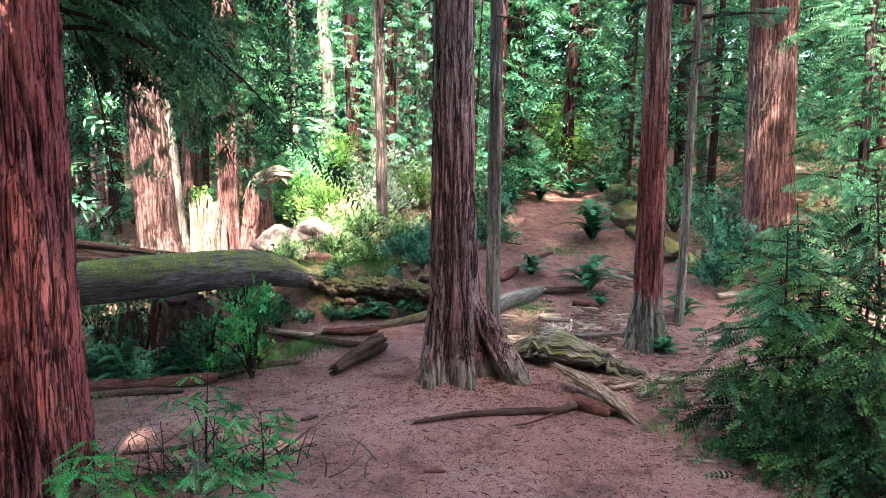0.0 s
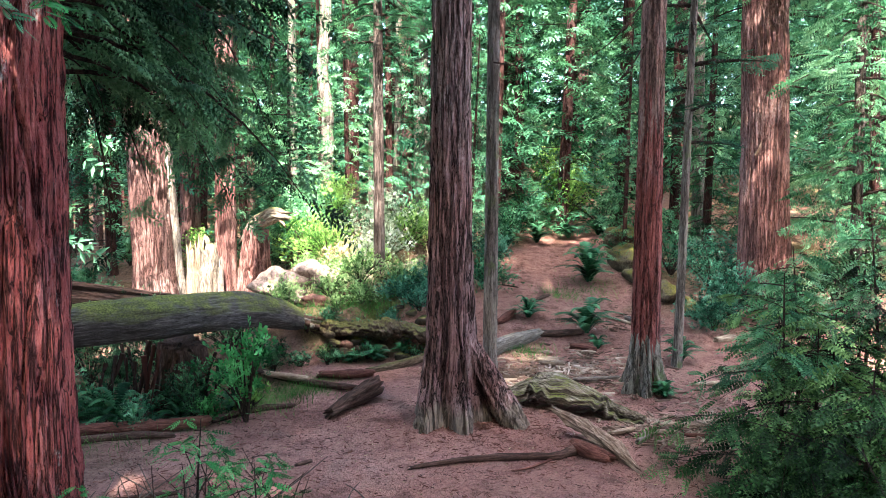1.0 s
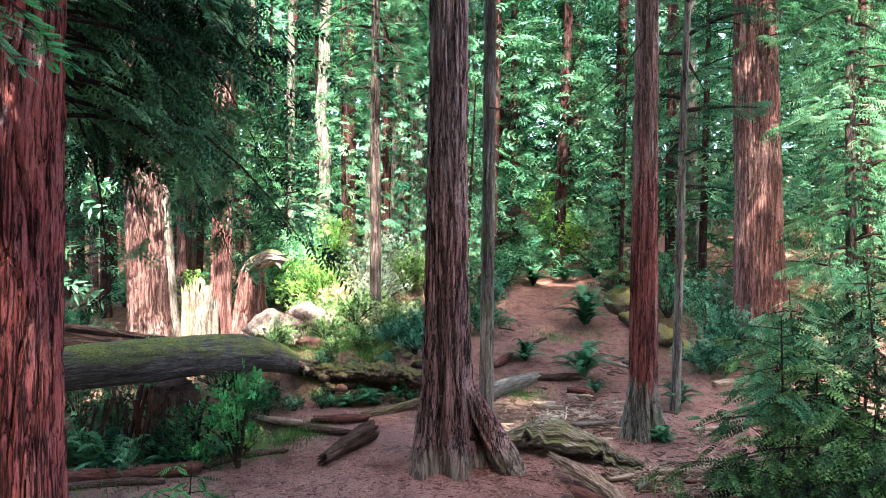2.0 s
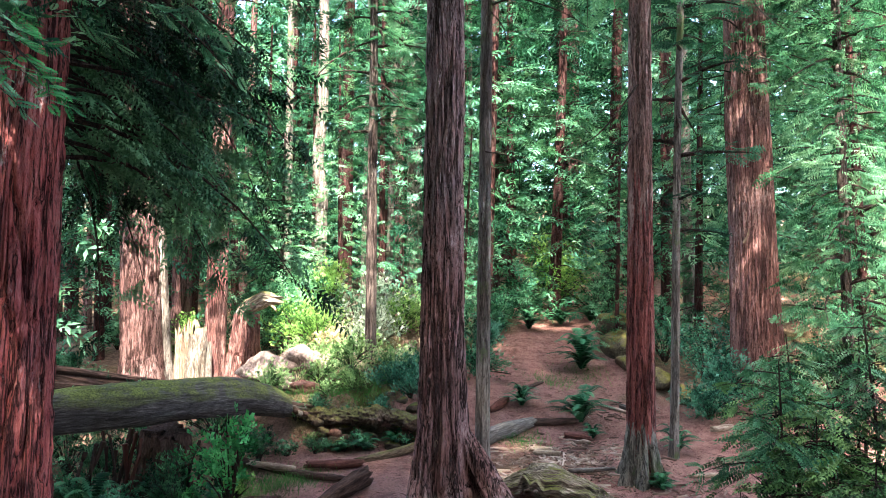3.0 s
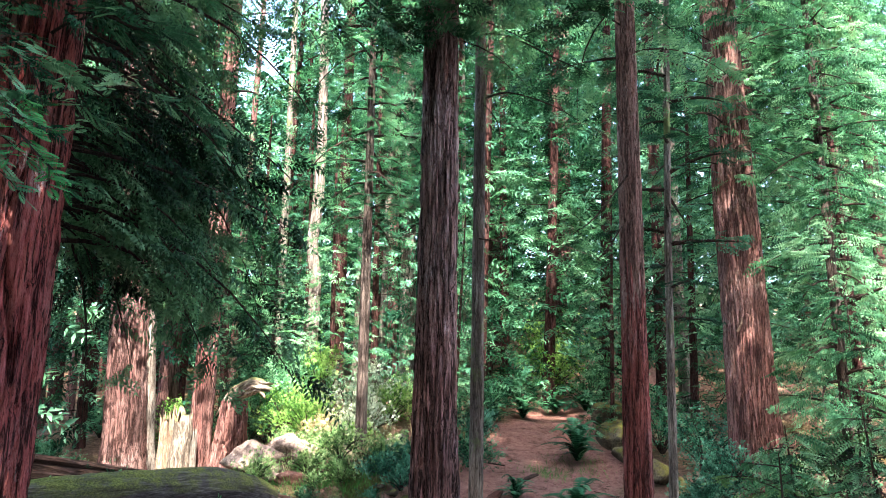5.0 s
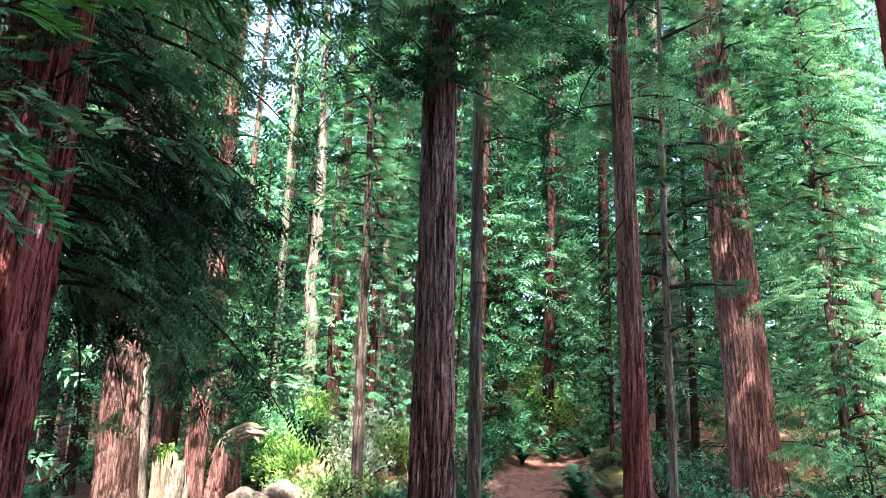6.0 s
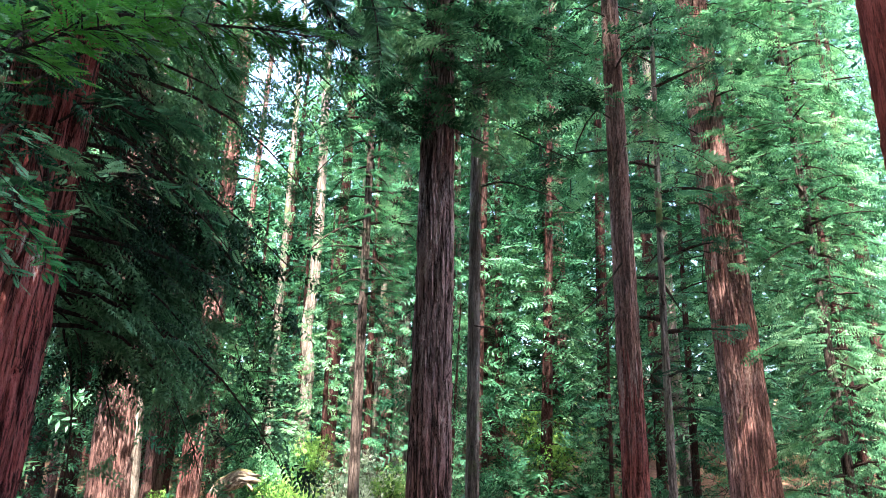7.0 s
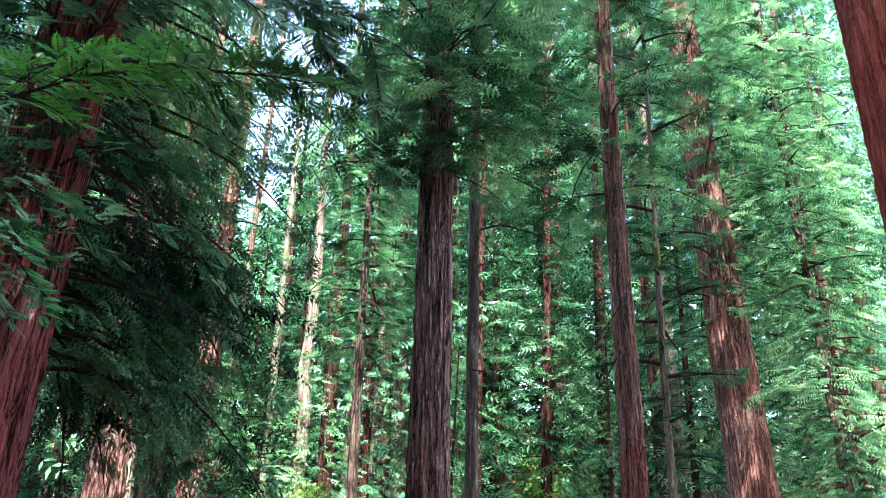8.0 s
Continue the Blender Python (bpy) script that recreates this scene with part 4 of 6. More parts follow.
def twig_bough(name, parent, line, seed, leaf_material, size, pairs, thick=0.008):
    """A near bough: a bent stem with side twigs, each carrying flat sprays on both sides."""
    q = np.random.default_rng(seed)
    p = bent(line, 40)
    d = unit(np.gradient(p, axis=0))
    b = part(name, tube(p, np.linspace(thick, thick * 0.3, 40), 6), TWIG, parent)
    place, along, flat, z = [], [], [], []
    for k in range(pairs):
        i = int(3 + 36 * k / pairs)
        side = unit(np.cross(d[i], [0, 0, 1.0])) * (1 if k % 2 else -1)
        way = unit(d[i] * 0.7 + side * (0.6 + 0.5 * q.random()) + np.array([0, 0, 0.55 * q.random() - 0.3]))
        L = size * (1.0 + 1.4 * q.random())
        t = np.linspace(0, 1, 5)
        tw = p[i] + way * L * t[:, None] - np.array([0, 0, 0.25]) * (L * t * t)[:, None]
        part("twig", tube(tw, np.linspace(0.003, 0.001, 5), 4), TWIG, b)
        for j in range(6):
            s = 0.25 + 0.75 * j / 5
            o = p[i] + way * L * s - np.array([0, 0, 0.25]) * (L * s * s)
            lr = unit(np.cross(way, [0, 0, 1.0])) * (1 if j % 2 else -1)
            place.append(o), along.append(way + lr * (0.9 if j < 5 else 0) + q.normal(0, 0.15, 3)), flat.append(np.array([0.15, -0.5, 0.8]) + q.normal(0, 0.3, 3)), z.append(size * (0.7 + 0.5 * q.random()))
    part("needles", strewn(SPRAY_BROAD, np.array(place), np.array(along), np.array(flat), np.array(z)), leaf_material, b)


boughs_of(great, 175, LEAF_MID_LIT, SPRAY_LEAFY, heights=(4.9, 8), lengths=(0.9, 1.2), boughs=30, per_bough=90, size=0.15, sag=0.45, lift=0.15, hang=0.8, arc=(215, 325), radius=0.08, limb=0.008, tumble=0.7)


boughs_of(broad, 177, LEAF_MID_LIT, SPRAY_LEAFY, lean=(-0.024, 0.0), heights=(4.6, 11.5), lengths=(1.5, 1.7), boughs=44, per_bough=95, tumble=0.7, limb=0.009, size=0.14, sag=0.45, lift=0.1, hang=0.6, arc=(195, 345), radius=0.2)


# boughs of the old redwood that reach over the camera; lines are in metres from its foot
def from_old(*points):
    return [(x - old.location[0], y - old.location[1], z - old.location[2]) for x, y, z in points]


twig_bough("bough", old, from_old((-2.35, 3.9, 4.2), (-1.7, 2.6, 3.75), (-1.21, 1.75, 3.12), (-1.0, 1.70, 3.16), (-0.78, 1.65, 3.17)), 181, LEAF_NEAR, 0.075, 40)
twig_bough("bough", old, from_old((-2.1, 3.0, 3.9), (-1.29, 1.95, 3.36), (-0.92, 1.85, 3.33), (-0.67, 1.8, 3.27), (-0.50, 1.8, 3.26), (-0.36, 1.8, 3.24)), 182, LEAF_NEAR, 0.075, 44)
twig_bough("bough", old, from_old((-2.4, 3.9, 3.6), (-1.95, 3.1, 3.25), (-1.62, 2.6, 2.95), (-1.42, 2.55, 2.75)), 183, LEAF_SAP, 0.075, 22)
twig_bough("bough", old, from_old((-2.4, 3.9, 4.0), (-2.0, 3.0, 3.5), (-1.75, 2.6, 3.0), (-1.6, 2.5, 2.7)), 184, LEAF_MID, 0.08, 20)
twig_bough("bough", old, from_old((-2.3, 4.0, 5.6), (-1.2, 3.4, 5.3), (-0.75, 3.6, 4.9), (-0.5, 3.8, 4.35)), 185, LEAF_SHADED, 0.11, 40)
twig_bough("bough", old, from_old((-2.3, 4.0, 5.2), (-1.6, 3.0, 4.7), (-1.0, 2.6, 4.3), (-0.7, 2.6, 4.1)), 186, LEAF_MID, 0.09, 34)
twig_bough("bough", old, from_old((-2.3, 4.1, 5.9), (-1.4, 3.9, 5.6), (-0.85, 3.8, 5.25), (-0.62, 3.8, 4.75)), 187, LEAF_SHADED, 0.12, 50)
twig_bough("bough", old, from_old((-2.3, 4.1, 5.9), (-1.2, 4.0, 5.7), (-0.5, 3.9, 5.2), (-0.32, 3.9, 4.55)), 188, LEAF_SHADED, 0.12, 50)
twig_bough("bough", old, from_old((-2.3, 4.0, 5.4), (-1.6, 3.4, 5.0), (-1.0, 3.1, 4.75), (-0.6, 3.0, 4.55)), 189, LEAF_SHADED, 0.11, 44)


# ---------------------------------------------------------------- bare branches on the near trunks
def bare_branch(tree, points, thick, material=TWIG):
    line = bent([np.array(p) - np.array(tree.location) for p in points], 16)
    part("dead_branch", tube(line, np.linspace(thick, thick * 0.3, 16), 6, 7, 0.2), material, tree)


bare_branch(slender, [(0.52, 6.75, 4.86), (0.80, 6.6, 4.88), (1.20, 6.5, 4.72), (1.46, 6.4, 4.52)], 0.012)
bare_branch(slender, [(0.53, 6.75, 5.60), (0.80, 6.6, 5.50), (1.30, 6.5, 5.20), (1.5, 6.4, 5.05)], 0.012)
bare_branch(slender, [(0.55, 6.72, 4.80), (0.68, 6.6, 4.55), (0.72, 6.6, 4.18)], 0.008)
bare_branch(slender, [(0.50, 6.70, 3.38), (0.78, 6.45, 3.25), (0.80, 6.4, 2.90)], 0.008)
bare_branch(ruddy, [(2.14, 7.1, 4.20), (1.70, 6.8, 3.65), (1.45, 6.7, 3.45)], 0.011)
bare_branch(ruddy, [(2.05, 7.1, 3.62), (1.85, 6.9, 3.35), (1.70, 6.8, 3.2)], 0.009)
for a, b, c in (((4.55, 9.7, 7.6), (4.2, 9.4, 7.75), (3.95, 9.3, 7.4)), ((4.55, 9.7, 7.4), (4.9, 9.5, 7.7), (5.0, 9.5, 7.3)), ((4.5, 9.65, 6.6), (4.25, 9.5, 6.4), (4.15, 9.4, 6.0)), ((4.55, 9.6, 6.2), (4.75, 9.5, 5.9), (5.1, 9.4, 5.6)), ((4.6, 9.6, 5.4), (4.9, 9.4, 5.2), (5.2, 9.4, 4.9)), ((4.5, 9.7, 8.4), (4.2, 9.5, 8.7), (4.0, 9.4, 8.5))):
    bare_branch(broad, [a, b, c], 0.014, WOOD_GREY)
bare_branch(broad, [(4.43, 9.76, 2.74), (4.46, 9.70, 2.84), (4.48, 9.70, 2.93)], 0.022, WOOD_PALE)
bare_branch(great, [(0.035, 5.90, 0.70), (0.03, 5.885, 0.745), (0.05, 5.885, 0.755), (0.055, 5.895, 0.73)], 0.007, WOOD_PALE)
for k in range(6):
    h = 2.6 + 1.1 * k
    side = 1 if k % 2 else -1
    bare_branch(leaning, [(-4.82 - 0.07 * h, 12.55, h), (-4.82 - 0.07 * h + side * 0.3, 12.4, h + 0.1), (-4.82 - 0.07 * h + side * 0.55, 12.35, h - 0.05)], 0.013)
    bare_branch(sunny, [(-2.80 - 0.012 * h, 16.9, h + 2), (-2.8 + side * 0.35, 16.8, h + 2.05), (-2.8 + side * 0.7, 16.8, h + 1.9)], 0.013)

# ---------------------------------------------------------------- fallen wood
def log(name, points, radii, material, label, seed, sides=22, rows=40, rough=0.16, jag=0.06, group="fallen wood", round_cells=6, smooth=True):
    p = bent(points, rows)
    r = np.interp(np.linspace(0, 1, rows), np.linspace(0, 1, len(radii)), radii)
    base = p[0].copy()
    return solo(name, tube(p - base, r, sides, seed, rough, round_cells, jag, True), material, base, label, name.replace("_", " ").split()[-1], group, smooth=smooth)


def lying(points, lift):
    """Puts a line of (x, y) on the ground, that far above it."""
    return [(x, y, float(ground_z(x, y)) + lift) for x, y in points]


log("fallen_log", [(-5.6, 5.9, 0.84), (-4.4, 6.05, 0.88), (-3.46, 6.3, 0.89), (-2.7, 6.7, 0.92), (-2.15, 7.3, 0.90), (-1.86, 7.8, 0.78), (-1.70, 8.15, 0.66)], (0.215, 0.21, 0.205, 0.205, 0.19, 0.17, 0.12), WOOD_MOSSY,
    "thick mossy fallen log with a dark rotten end", 401, 72, 150, 0.15, 0.14, round_cells=9)
# the dead log beyond it: a splintered half shell in long slabs
slab = thing("split_log", (-4.15, 7.7, 0.98), "split rotten log broken into long reddish slabs", "log", "fallen wood")
for k in range(7):
    q = np.random.default_rng(420 + k)
    x0, z0, y0 = 0.30 * q.random() - 0.25, 0.15 - 0.042 * k, 0.05 * q.random()
    L = 0.7 + 0.5 * q.random() + (0.35 if k < 2 else 0)
    n = 14
    line = bent([(x0 - 0.9, y0 - 0.65, z0 + 0.03), (x0 - 0.2, y0, z0), (x0 + L, y0 + 0.9 * L, z0 - 0.30 * L)], n)
    part("slab", tube(line, np.full(n, 0.045), 10, 430 + k, 0.4, 8, 0.16, True), WOOD_RED if k % 2 else WOOD_DARK, slab)


def hollow_log(name, points, radii, material, label, seed, place_lift=0.0):
    """A rotten shell: thick, with an open side, ragged edges and knots."""
    rows, sides = 110, 90
    p = bent(points, rows)
    base = p[0].copy()
    p = p - base
    d = unit(np.gradient(p, axis=0))
    a = unit(np.cross(np.array([[0, 0, 1.0]]), d))
    b = np.cross(d, a)
    r = np.interp(np.linspace(0, 1, rows), np.linspace(0, 1, len(radii)), radii)
    U, V = np.meshgrid(np.linspace(0, 1, sides), np.linspace(0, 1, rows))
    low = radians(-25) + radians(75) * np.clip(cells(V * 6, U * 0 + 3, 0, seed + 2) * 0.7 + cells(V * 23, U * 0 + 5, 0, seed + 4) * 0.5 - 0.25, 0, 1)
    high = radians(210) - radians(75) * np.clip(cells(V * 7, U * 0 + 8, 0, seed + 6) * 0.7 + cells(V * 25, U * 0 + 2, 0, seed + 7) * 0.5 - 0.25, 0, 1)
    th = low + (high - low) * U
    strips = cells(U * 18, V * 2.2, 0, seed + 1)
    bump = cells(U * 3.5, V * 3.5, 0, seed) * 0.55 + strips * 0.32 + cells(U * 40, V * 14, 0, seed + 3) * 0.13
    bump = np.clip((bump - 0.2) * 1.6, 0, 1) * (0.75 + 0.4 * cells(V * 5, U * 2, 0, seed + 5))
    shells = []
    for scale in (1.0, 0.68):
        rr = r[:, None] * scale * (0.66 + 0.68 * bump)
        v = p[:, None] + rr[..., None] * (np.cos(th)[..., None] * a[:, None] + np.sin(th)[..., None] * b[:, None])
        shells.append(v.reshape(-1, 3))
    n = rows * sides
    f = grid_faces(rows, sides, False)
    i, j = np.arange(rows - 1), np.arange(sides - 1)
    rims = [np.stack([i * sides, (i + 1) * sides, (i + 1) * sides + n, i * sides + n], -1), np.stack([(i + 1) * sides + sides - 1, i * sides + sides - 1, i * sides + sides - 1 + n, (i + 1) * sides + sides - 1 + n], -1),
            np.stack([j + 1, j, j + n, j + 1 + n], -1), np.stack([(rows - 1) * sides + j, (rows - 1) * sides + j + 1, (rows - 1) * sides + j + 1 + n, (rows - 1) * sides + j + n], -1)]
    ring = np.stack([np.cos(th) * r[:, None], np.sin(th) * r[:, None], np.repeat(np.linspace(0, 1, rows)[:, None], sides, 1)], -1).reshape(-1, 3)
    return solo(name, (np.concatenate(shells), np.concatenate([f, f[:, ::-1] + n, *rims]), np.concatenate([ring, ring])), material, base, label, "log", "fallen wood")


hollow_log("dead_log", [(0.70, 6.80, -0.02), (0.86, 6.72, 0.15), (1.10, 6.62, 0.20), (1.38, 6.52, 0.12), (1.65, 6.42, 0.03), (1.90, 6.32, -0.03)], (0.11, 0.15, 0.18, 0.18, 0.15, 0.10), STUMP_MOSS, "broken hollow log patched with yellow-green moss", 402)
log("broken_log", [(1.05, 5.98, 0.19), (1.22, 5.70, 0.14), (1.38, 5.38, 0.09), (1.48, 5.12, 0.04)], (0.030, 0.070, 0.062, 0.025), WOOD_TAN, "pale splintered log lying on bare soil", 403, 40, 70, 0.62, 0.16, round_cells=9, smooth=False)
log("broken_log", [(1.10, 5.50, 0.07), (1.22, 5.36, 0.06), (1.32, 5.25, 0.05)], (0.05, 0.07, 0.05), WOOD_RED, "dark red broken chunk under the pale log", 413, 18, 20, 0.35)
log("long_branch", lying([(-0.22, 5.14), (0.2, 5.24), (0.62, 5.30), (0.9, 5.32), (1.12, 5.48)], 0.03), (0.014, 0.024, 0.032, 0.03, 0.045), WOOD_DARK, "long dark bare branch lying on the soil", 404, 12, 50, 0.3)
log("thin_stick", lying([(0.88, 5.3), (0.7, 5.12), (0.55, 5.05)], 0.012), (0.012, 0.01, 0.006), WOOD_RED, "thin reddish stick lying on the soil", 414, 8, 20, 0.2)
log("short_log", [(-1.02, 6.36, 0.07), (-0.86, 6.65, 0.12), (-0.66, 6.95, 0.18)], (0.045, 0.075, 0.105), WOOD_DARK, "short rotten brown log lying beside the trail", 405, 40, 60, 0.42, 0.10, round_cells=8)
log("fallen_pole", lying([(-2.15, 7.75), (-1.5, 7.4), (-0.82, 7.08)], 0.045), (0.03, 0.045, 0.03), WOOD_DARK, "thin dark fallen pole lying below the bank", 406, 12, 30, 0.25)
log("pale_pole", lying([(-1.93, 7.55), (-1.62, 7.42), (-1.42, 7.36)], 0.085), (0.03, 0.04, 0.03), WOOD_PALE, "short barkless pale pole on the soil", 416, 12, 20, 0.2)
log("fallen_pole", lying([(-1.32, 7.52), (-1.0, 7.5), (-0.74, 7.55)], 0.05), (0.035, 0.05, 0.035), WOOD_RED, "reddish rotten pole below the bank", 417, 14, 20, 0.3)
log("fallen_pole", [(-0.80, 7.66, 0.15), (-0.48, 7.80, 0.19), (-0.12, 7.95, 0.28)], (0.045, 0.055, 0.04), WOOD_BROWN, "brown fallen pole leaning on the bank", 407, 18, 24, 0.25)
log("fallen_pole", lying([(-3.3, 5.95), (-2.7, 6.1), (-2.15, 6.3)], 0.06), (0.06, 0.065, 0.05), WOOD_RED, "dull red fallen pole beside the ferns", 418, 16, 30, 0.25)
log("fallen_pole", lying([(-3.2, 5.75), (-2.6, 5.9), (-2.3, 5.85)], 0.03), (0.03, 0.04, 0.02), WOOD_DARK, "dark broken branch on the soil", 419, 12, 24, 0.3)
log("fallen_pole", lying([(-2.15, 6.45), (-1.9, 6.75), (-1.45, 6.75)], 0.03), (0.03, 0.045, 0.02), WOOD_DARK, "dark root-like branch on the soil", 420, 12, 24, 0.35)
log("slope_log", lying([(0.62, 8.2), (0.9, 8.45), (1.25, 8.75)], 0.06), (0.10, 0.10, 0.06), WOOD_GREY, "grey barkless log at the foot of the slope", 408, 22, 30, 0.22, 0.1)
log("slope_log", lying([(1.2, 8.78), (1.5, 8.82), (1.85, 8.9)], 0.05), (0.05, 0.05, 0.035), WOOD_DARK, "dark weathered pole lying behind the grey log", 421, 14, 20, 0.25)
for k, (x, y, a, L, r, tone) in enumerate(((1.25, 8.0, 10, 0.26, 0.035, WOOD_PALE), (1.3, 7.85, -8, 0.28, 0.04, WOOD_PALE), (1.75, 8.35, -5, 0.3, 0.05, WOOD_RED), (1.78, 8.22, 5, 0.16, 0.03, WOOD_PALE), (2.75, 9.3, -60, 0.6, 0.05, WOOD_GREY),
                                           (2.55, 9.4, -50, 0.8, 0.025, WOOD_PALE), (1.5, 10.2, 50, 0.5, 0.03, WOOD_DARK), (0.9, 9.4, 55, 0.5, 0.06, WOOD_RED), (1.7, 7.4, 5, 0.5, 0.03, WOOD_GREY), (0.95, 7.3, 25, 0.35, 0.03, WOOD_PALE), (1.2, 7.45, -15, 0.3, 0.03, WOOD_RED),
                                           (1.95, 6.0, 20, 0.35, 0.025, WOOD_PALE), (2.2, 6.2, 0, 0.4, 0.03, WOOD_PALE), (1.75, 5.85, 60, 0.3, 0.035, WOOD_GREY), (1.6, 5.95, 30, 0.3, 0.03, WOOD_PALE), (2.3, 5.9, -20, 0.3, 0.025, WOOD_RED), (-0.05, 4.28, -6, 0.12, 0.018, WOOD_RED),
                                           (-1.05, 5.25, 40, 0.12, 0.02, WOOD_DARK), (1.75, 4.45, -18, 0.18, 0.016, WOOD_PALE), (3.6, 8.6, 15, 0.3, 0.05, WOOD_PALE), (2.9, 7.3, 10, 0.45, 0.03, WOOD_PALE), (-1.80, 4.12, 50, 0.36, 0.024, WOOD_GREY), (-1.62, 4.2, -20, 0.3, 0.012, WOOD_GREY), (-2.0, 4.6, 15, 0.4, 0.02, WOOD_DARK), (1.0, 10.9, -25, 0.5, 0.012, WOOD_DARK))):
    c, s = math.cos(radians(a)) * L / 2, math.sin(radians(a)) * L / 2
    log("stick", lying([(x - c, y - s), (x + 0.02, y + 0.01), (x + c, y + s)], r * 0.7), (r * 0.7, r, r * 0.6), tone, "short broken stick lying on the forest soil", 440 + k, 9, 10, 0.3, 0.03, "sticks on the soil")


stub = thing("weathered_stub", on_ground(-1.50, 4.05), "short weathered grey stub sticking out of the soil", "stub", "fallen wood")
part("stub_body", tube(bent([(0, 0, -0.08), (0.01, 0, 0.06), (-0.01, 0.01, 0.17)], 16), np.array([0.085] * 9 + [0.08, 0.076, 0.07, 0.065, 0.055, 0.045, 0.03]), 26, 470, 0.6, 8, 0.07, True), WOOD_GREY, stub)
brush = thing("brushwood", on_ground(-1.62, 4.25), "tangle of thin dead twigs round the saplings", "brushwood", "fallen wood")
q = np.random.default_rng(471)
for k in range(90):
    o = np.array([q.normal(0.05, 0.38), q.normal(0, 0.18), 0.0])
    way = np.array([q.normal(0, 0.6), q.normal(0, 0.4), 0.3 + 0.7 * q.random()]) * (0.14 + 0.36 * q.random())
    part("dead_twig", tube(bent([o, o + way * 0.5 + q.normal(0, 0.02, 3), o + way], 7), np.linspace(0.006, 0.002, 7), 4), (TWIG, WOOD_DARK, WOOD_GREY)[k % 3], brush)


# the torn root mass that carries the log, with roots hanging from it
roots = thing("root_mass", on_ground(-2.70, 7.0), "dark tangle of dead roots and earth under the fallen log", "roots", "fallen wood")
q = np.random.default_rng(475)
part("earth_core", tube(bent([(0.0, 0.0, -0.2), (0.05, -0.02, 0.3), (0.1, -0.1, 0.72)], 40), np.interp(np.linspace(0, 1, 40), (0, 0.4, 1), (0.36, 0.26, 0.20)), 60, 476, 0.55, 9, 0.05, True), WOOD_DARK, roots, smooth=True)
for k in range(34):
    x, y = q.uniform(-0.55, 0.75), q.uniform(-0.42, 0.1)
    top = np.array([x, y, 0.55 + 0.2 * q.random()])
    end = np.array([x + q.normal(0, 0.12), y + q.normal(-0.05, 0.08), -0.05 + 0.25 * q.random()])
    part("hanging_root", tube(bent([top, (top + end) / 2 + q.normal(0, 0.05, 3), end], 14), np.linspace(0.022, 0.006, 14) * (0.4 + q.random()), 6, 480 + k, 0.3), (WOOD_DARK, WOOD_RED, TWIG)[k % 3], roots)


# ---------------------------------------------------------------- stones
def rock(name, place, size, material, label, seed, group="stones", category="stone"):
    bm = bmesh.new()
    bmesh.ops.create_icosphere(bm, subdivisions=3 if max(size) < 0.09 else 4, radius=1.0)
    v = np.array([p.co[:] for p in bm.verts])
    f = np.array([[q.index for q in p.verts] for p in bm.faces])
    bm.free()
    az, el = np.arctan2(v[:, 1], v[:, 0]) / 6.283 + 0.5, v[:, 2]
    r = 0.55 + 0.62 * cells(az * 5, el * 2 + 9, 5, seed) + 0.16 * cells(az * 14, el * 6 + 9, 14, seed + 1) + 0.07 * cells(az * 36, el * 15 + 9, 36, seed + 2)
    return solo(name, (v * r[:, None] * np.asarray(size), f), material, place, label, category, group, smooth=True)


q = np.random.default_rng(55)
for k in range(16):      # stones and clods in the face of the bank
    x = -1.3 + 1.15 * q.random()
    y = 7.98 + 0.5 * q.random()
    s = 0.04 + 0.07 * q.random()
    rock("bank_stone", (x, y, float(ground_z(x, y)) + 0.01), (s * 1.3, s, s * 0.8), ROCK_MOSS, "mossy stone set in the earth bank", 560 + k)
for k, (x, y, s, tone) in enumerate(((-2.12, 9.3, 0.30, STONE), (-1.70, 9.4, 0.26, STONE), (-1.95, 8.9, 0.17, STONE), (-2.35, 9.6, 0.12, STONE), (-1.95, 9.9, 0.18, CLOD), (-1.55, 9.7, 0.16, STONE), (-1.62, 8.75, 0.13, CLOD), (-1.2, 10.3, 0.2, STONE), (-0.4, 11.6, 0.16, STONE), (0.35, 12.0, 0.2, CLOD))):
    rock("boulder", (x, y, float(ground_z(x, y)) + s * 0.25), (s * 1.3, s, s * 0.9), tone, "pale reddish boulder half buried in the slope", 600 + k)
for k, (x, y, s) in enumerate(((3.50, 13.2, 0.36), (3.30, 12.2, 0.34), (3.25, 11.3, 0.27), (3.42, 10.5, 0.24), (3.62, 9.9, 0.2))):
    rock("mossy_boulder", (x, y, float(ground_z(x, y)) + s * 0.12), (s * 0.9, s * 1.7, s * 0.8), MOSS_YELLOW, "boulder with yellow moss edging the trail", 620 + k, "trail edge")

# the moss-topped lip of the bank, one cushion of earth and roots
lip = bent([(-1.55, 8.36, 0.50), (-1.25, 8.30, 0.56), (-0.9, 8.22, 0.55), (-0.55, 8.24, 0.56), (-0.2, 8.18, 0.50), (0.05, 8.2, 0.44)], 170)
shell = tube(lip - lip[0], np.interp(np.linspace(0, 1, 170), (0, 0.12, 0.3, 0.5, 0.8, 1), (0.06, 0.13, 0.11, 0.14, 0.12, 0.05)), 70)
k = np.arange(170 * 70)
u, w = k % 70 / 70, k // 70 / 170 * 1.6
lumps = 0.5 * cells(u * 7, w * 8, 7, 641) + 0.3 * cells(u * 20, w * 24, 20, 642) + 0.2 * cells(u * 35, w * 60, 35, 643)
spine = np.repeat(lip - lip[0], 70, axis=0)
shell[0][:170 * 70] = spine + (shell[0][:170 * 70] - spine) * (0.45 + 1.1 * lumps)[:, None]
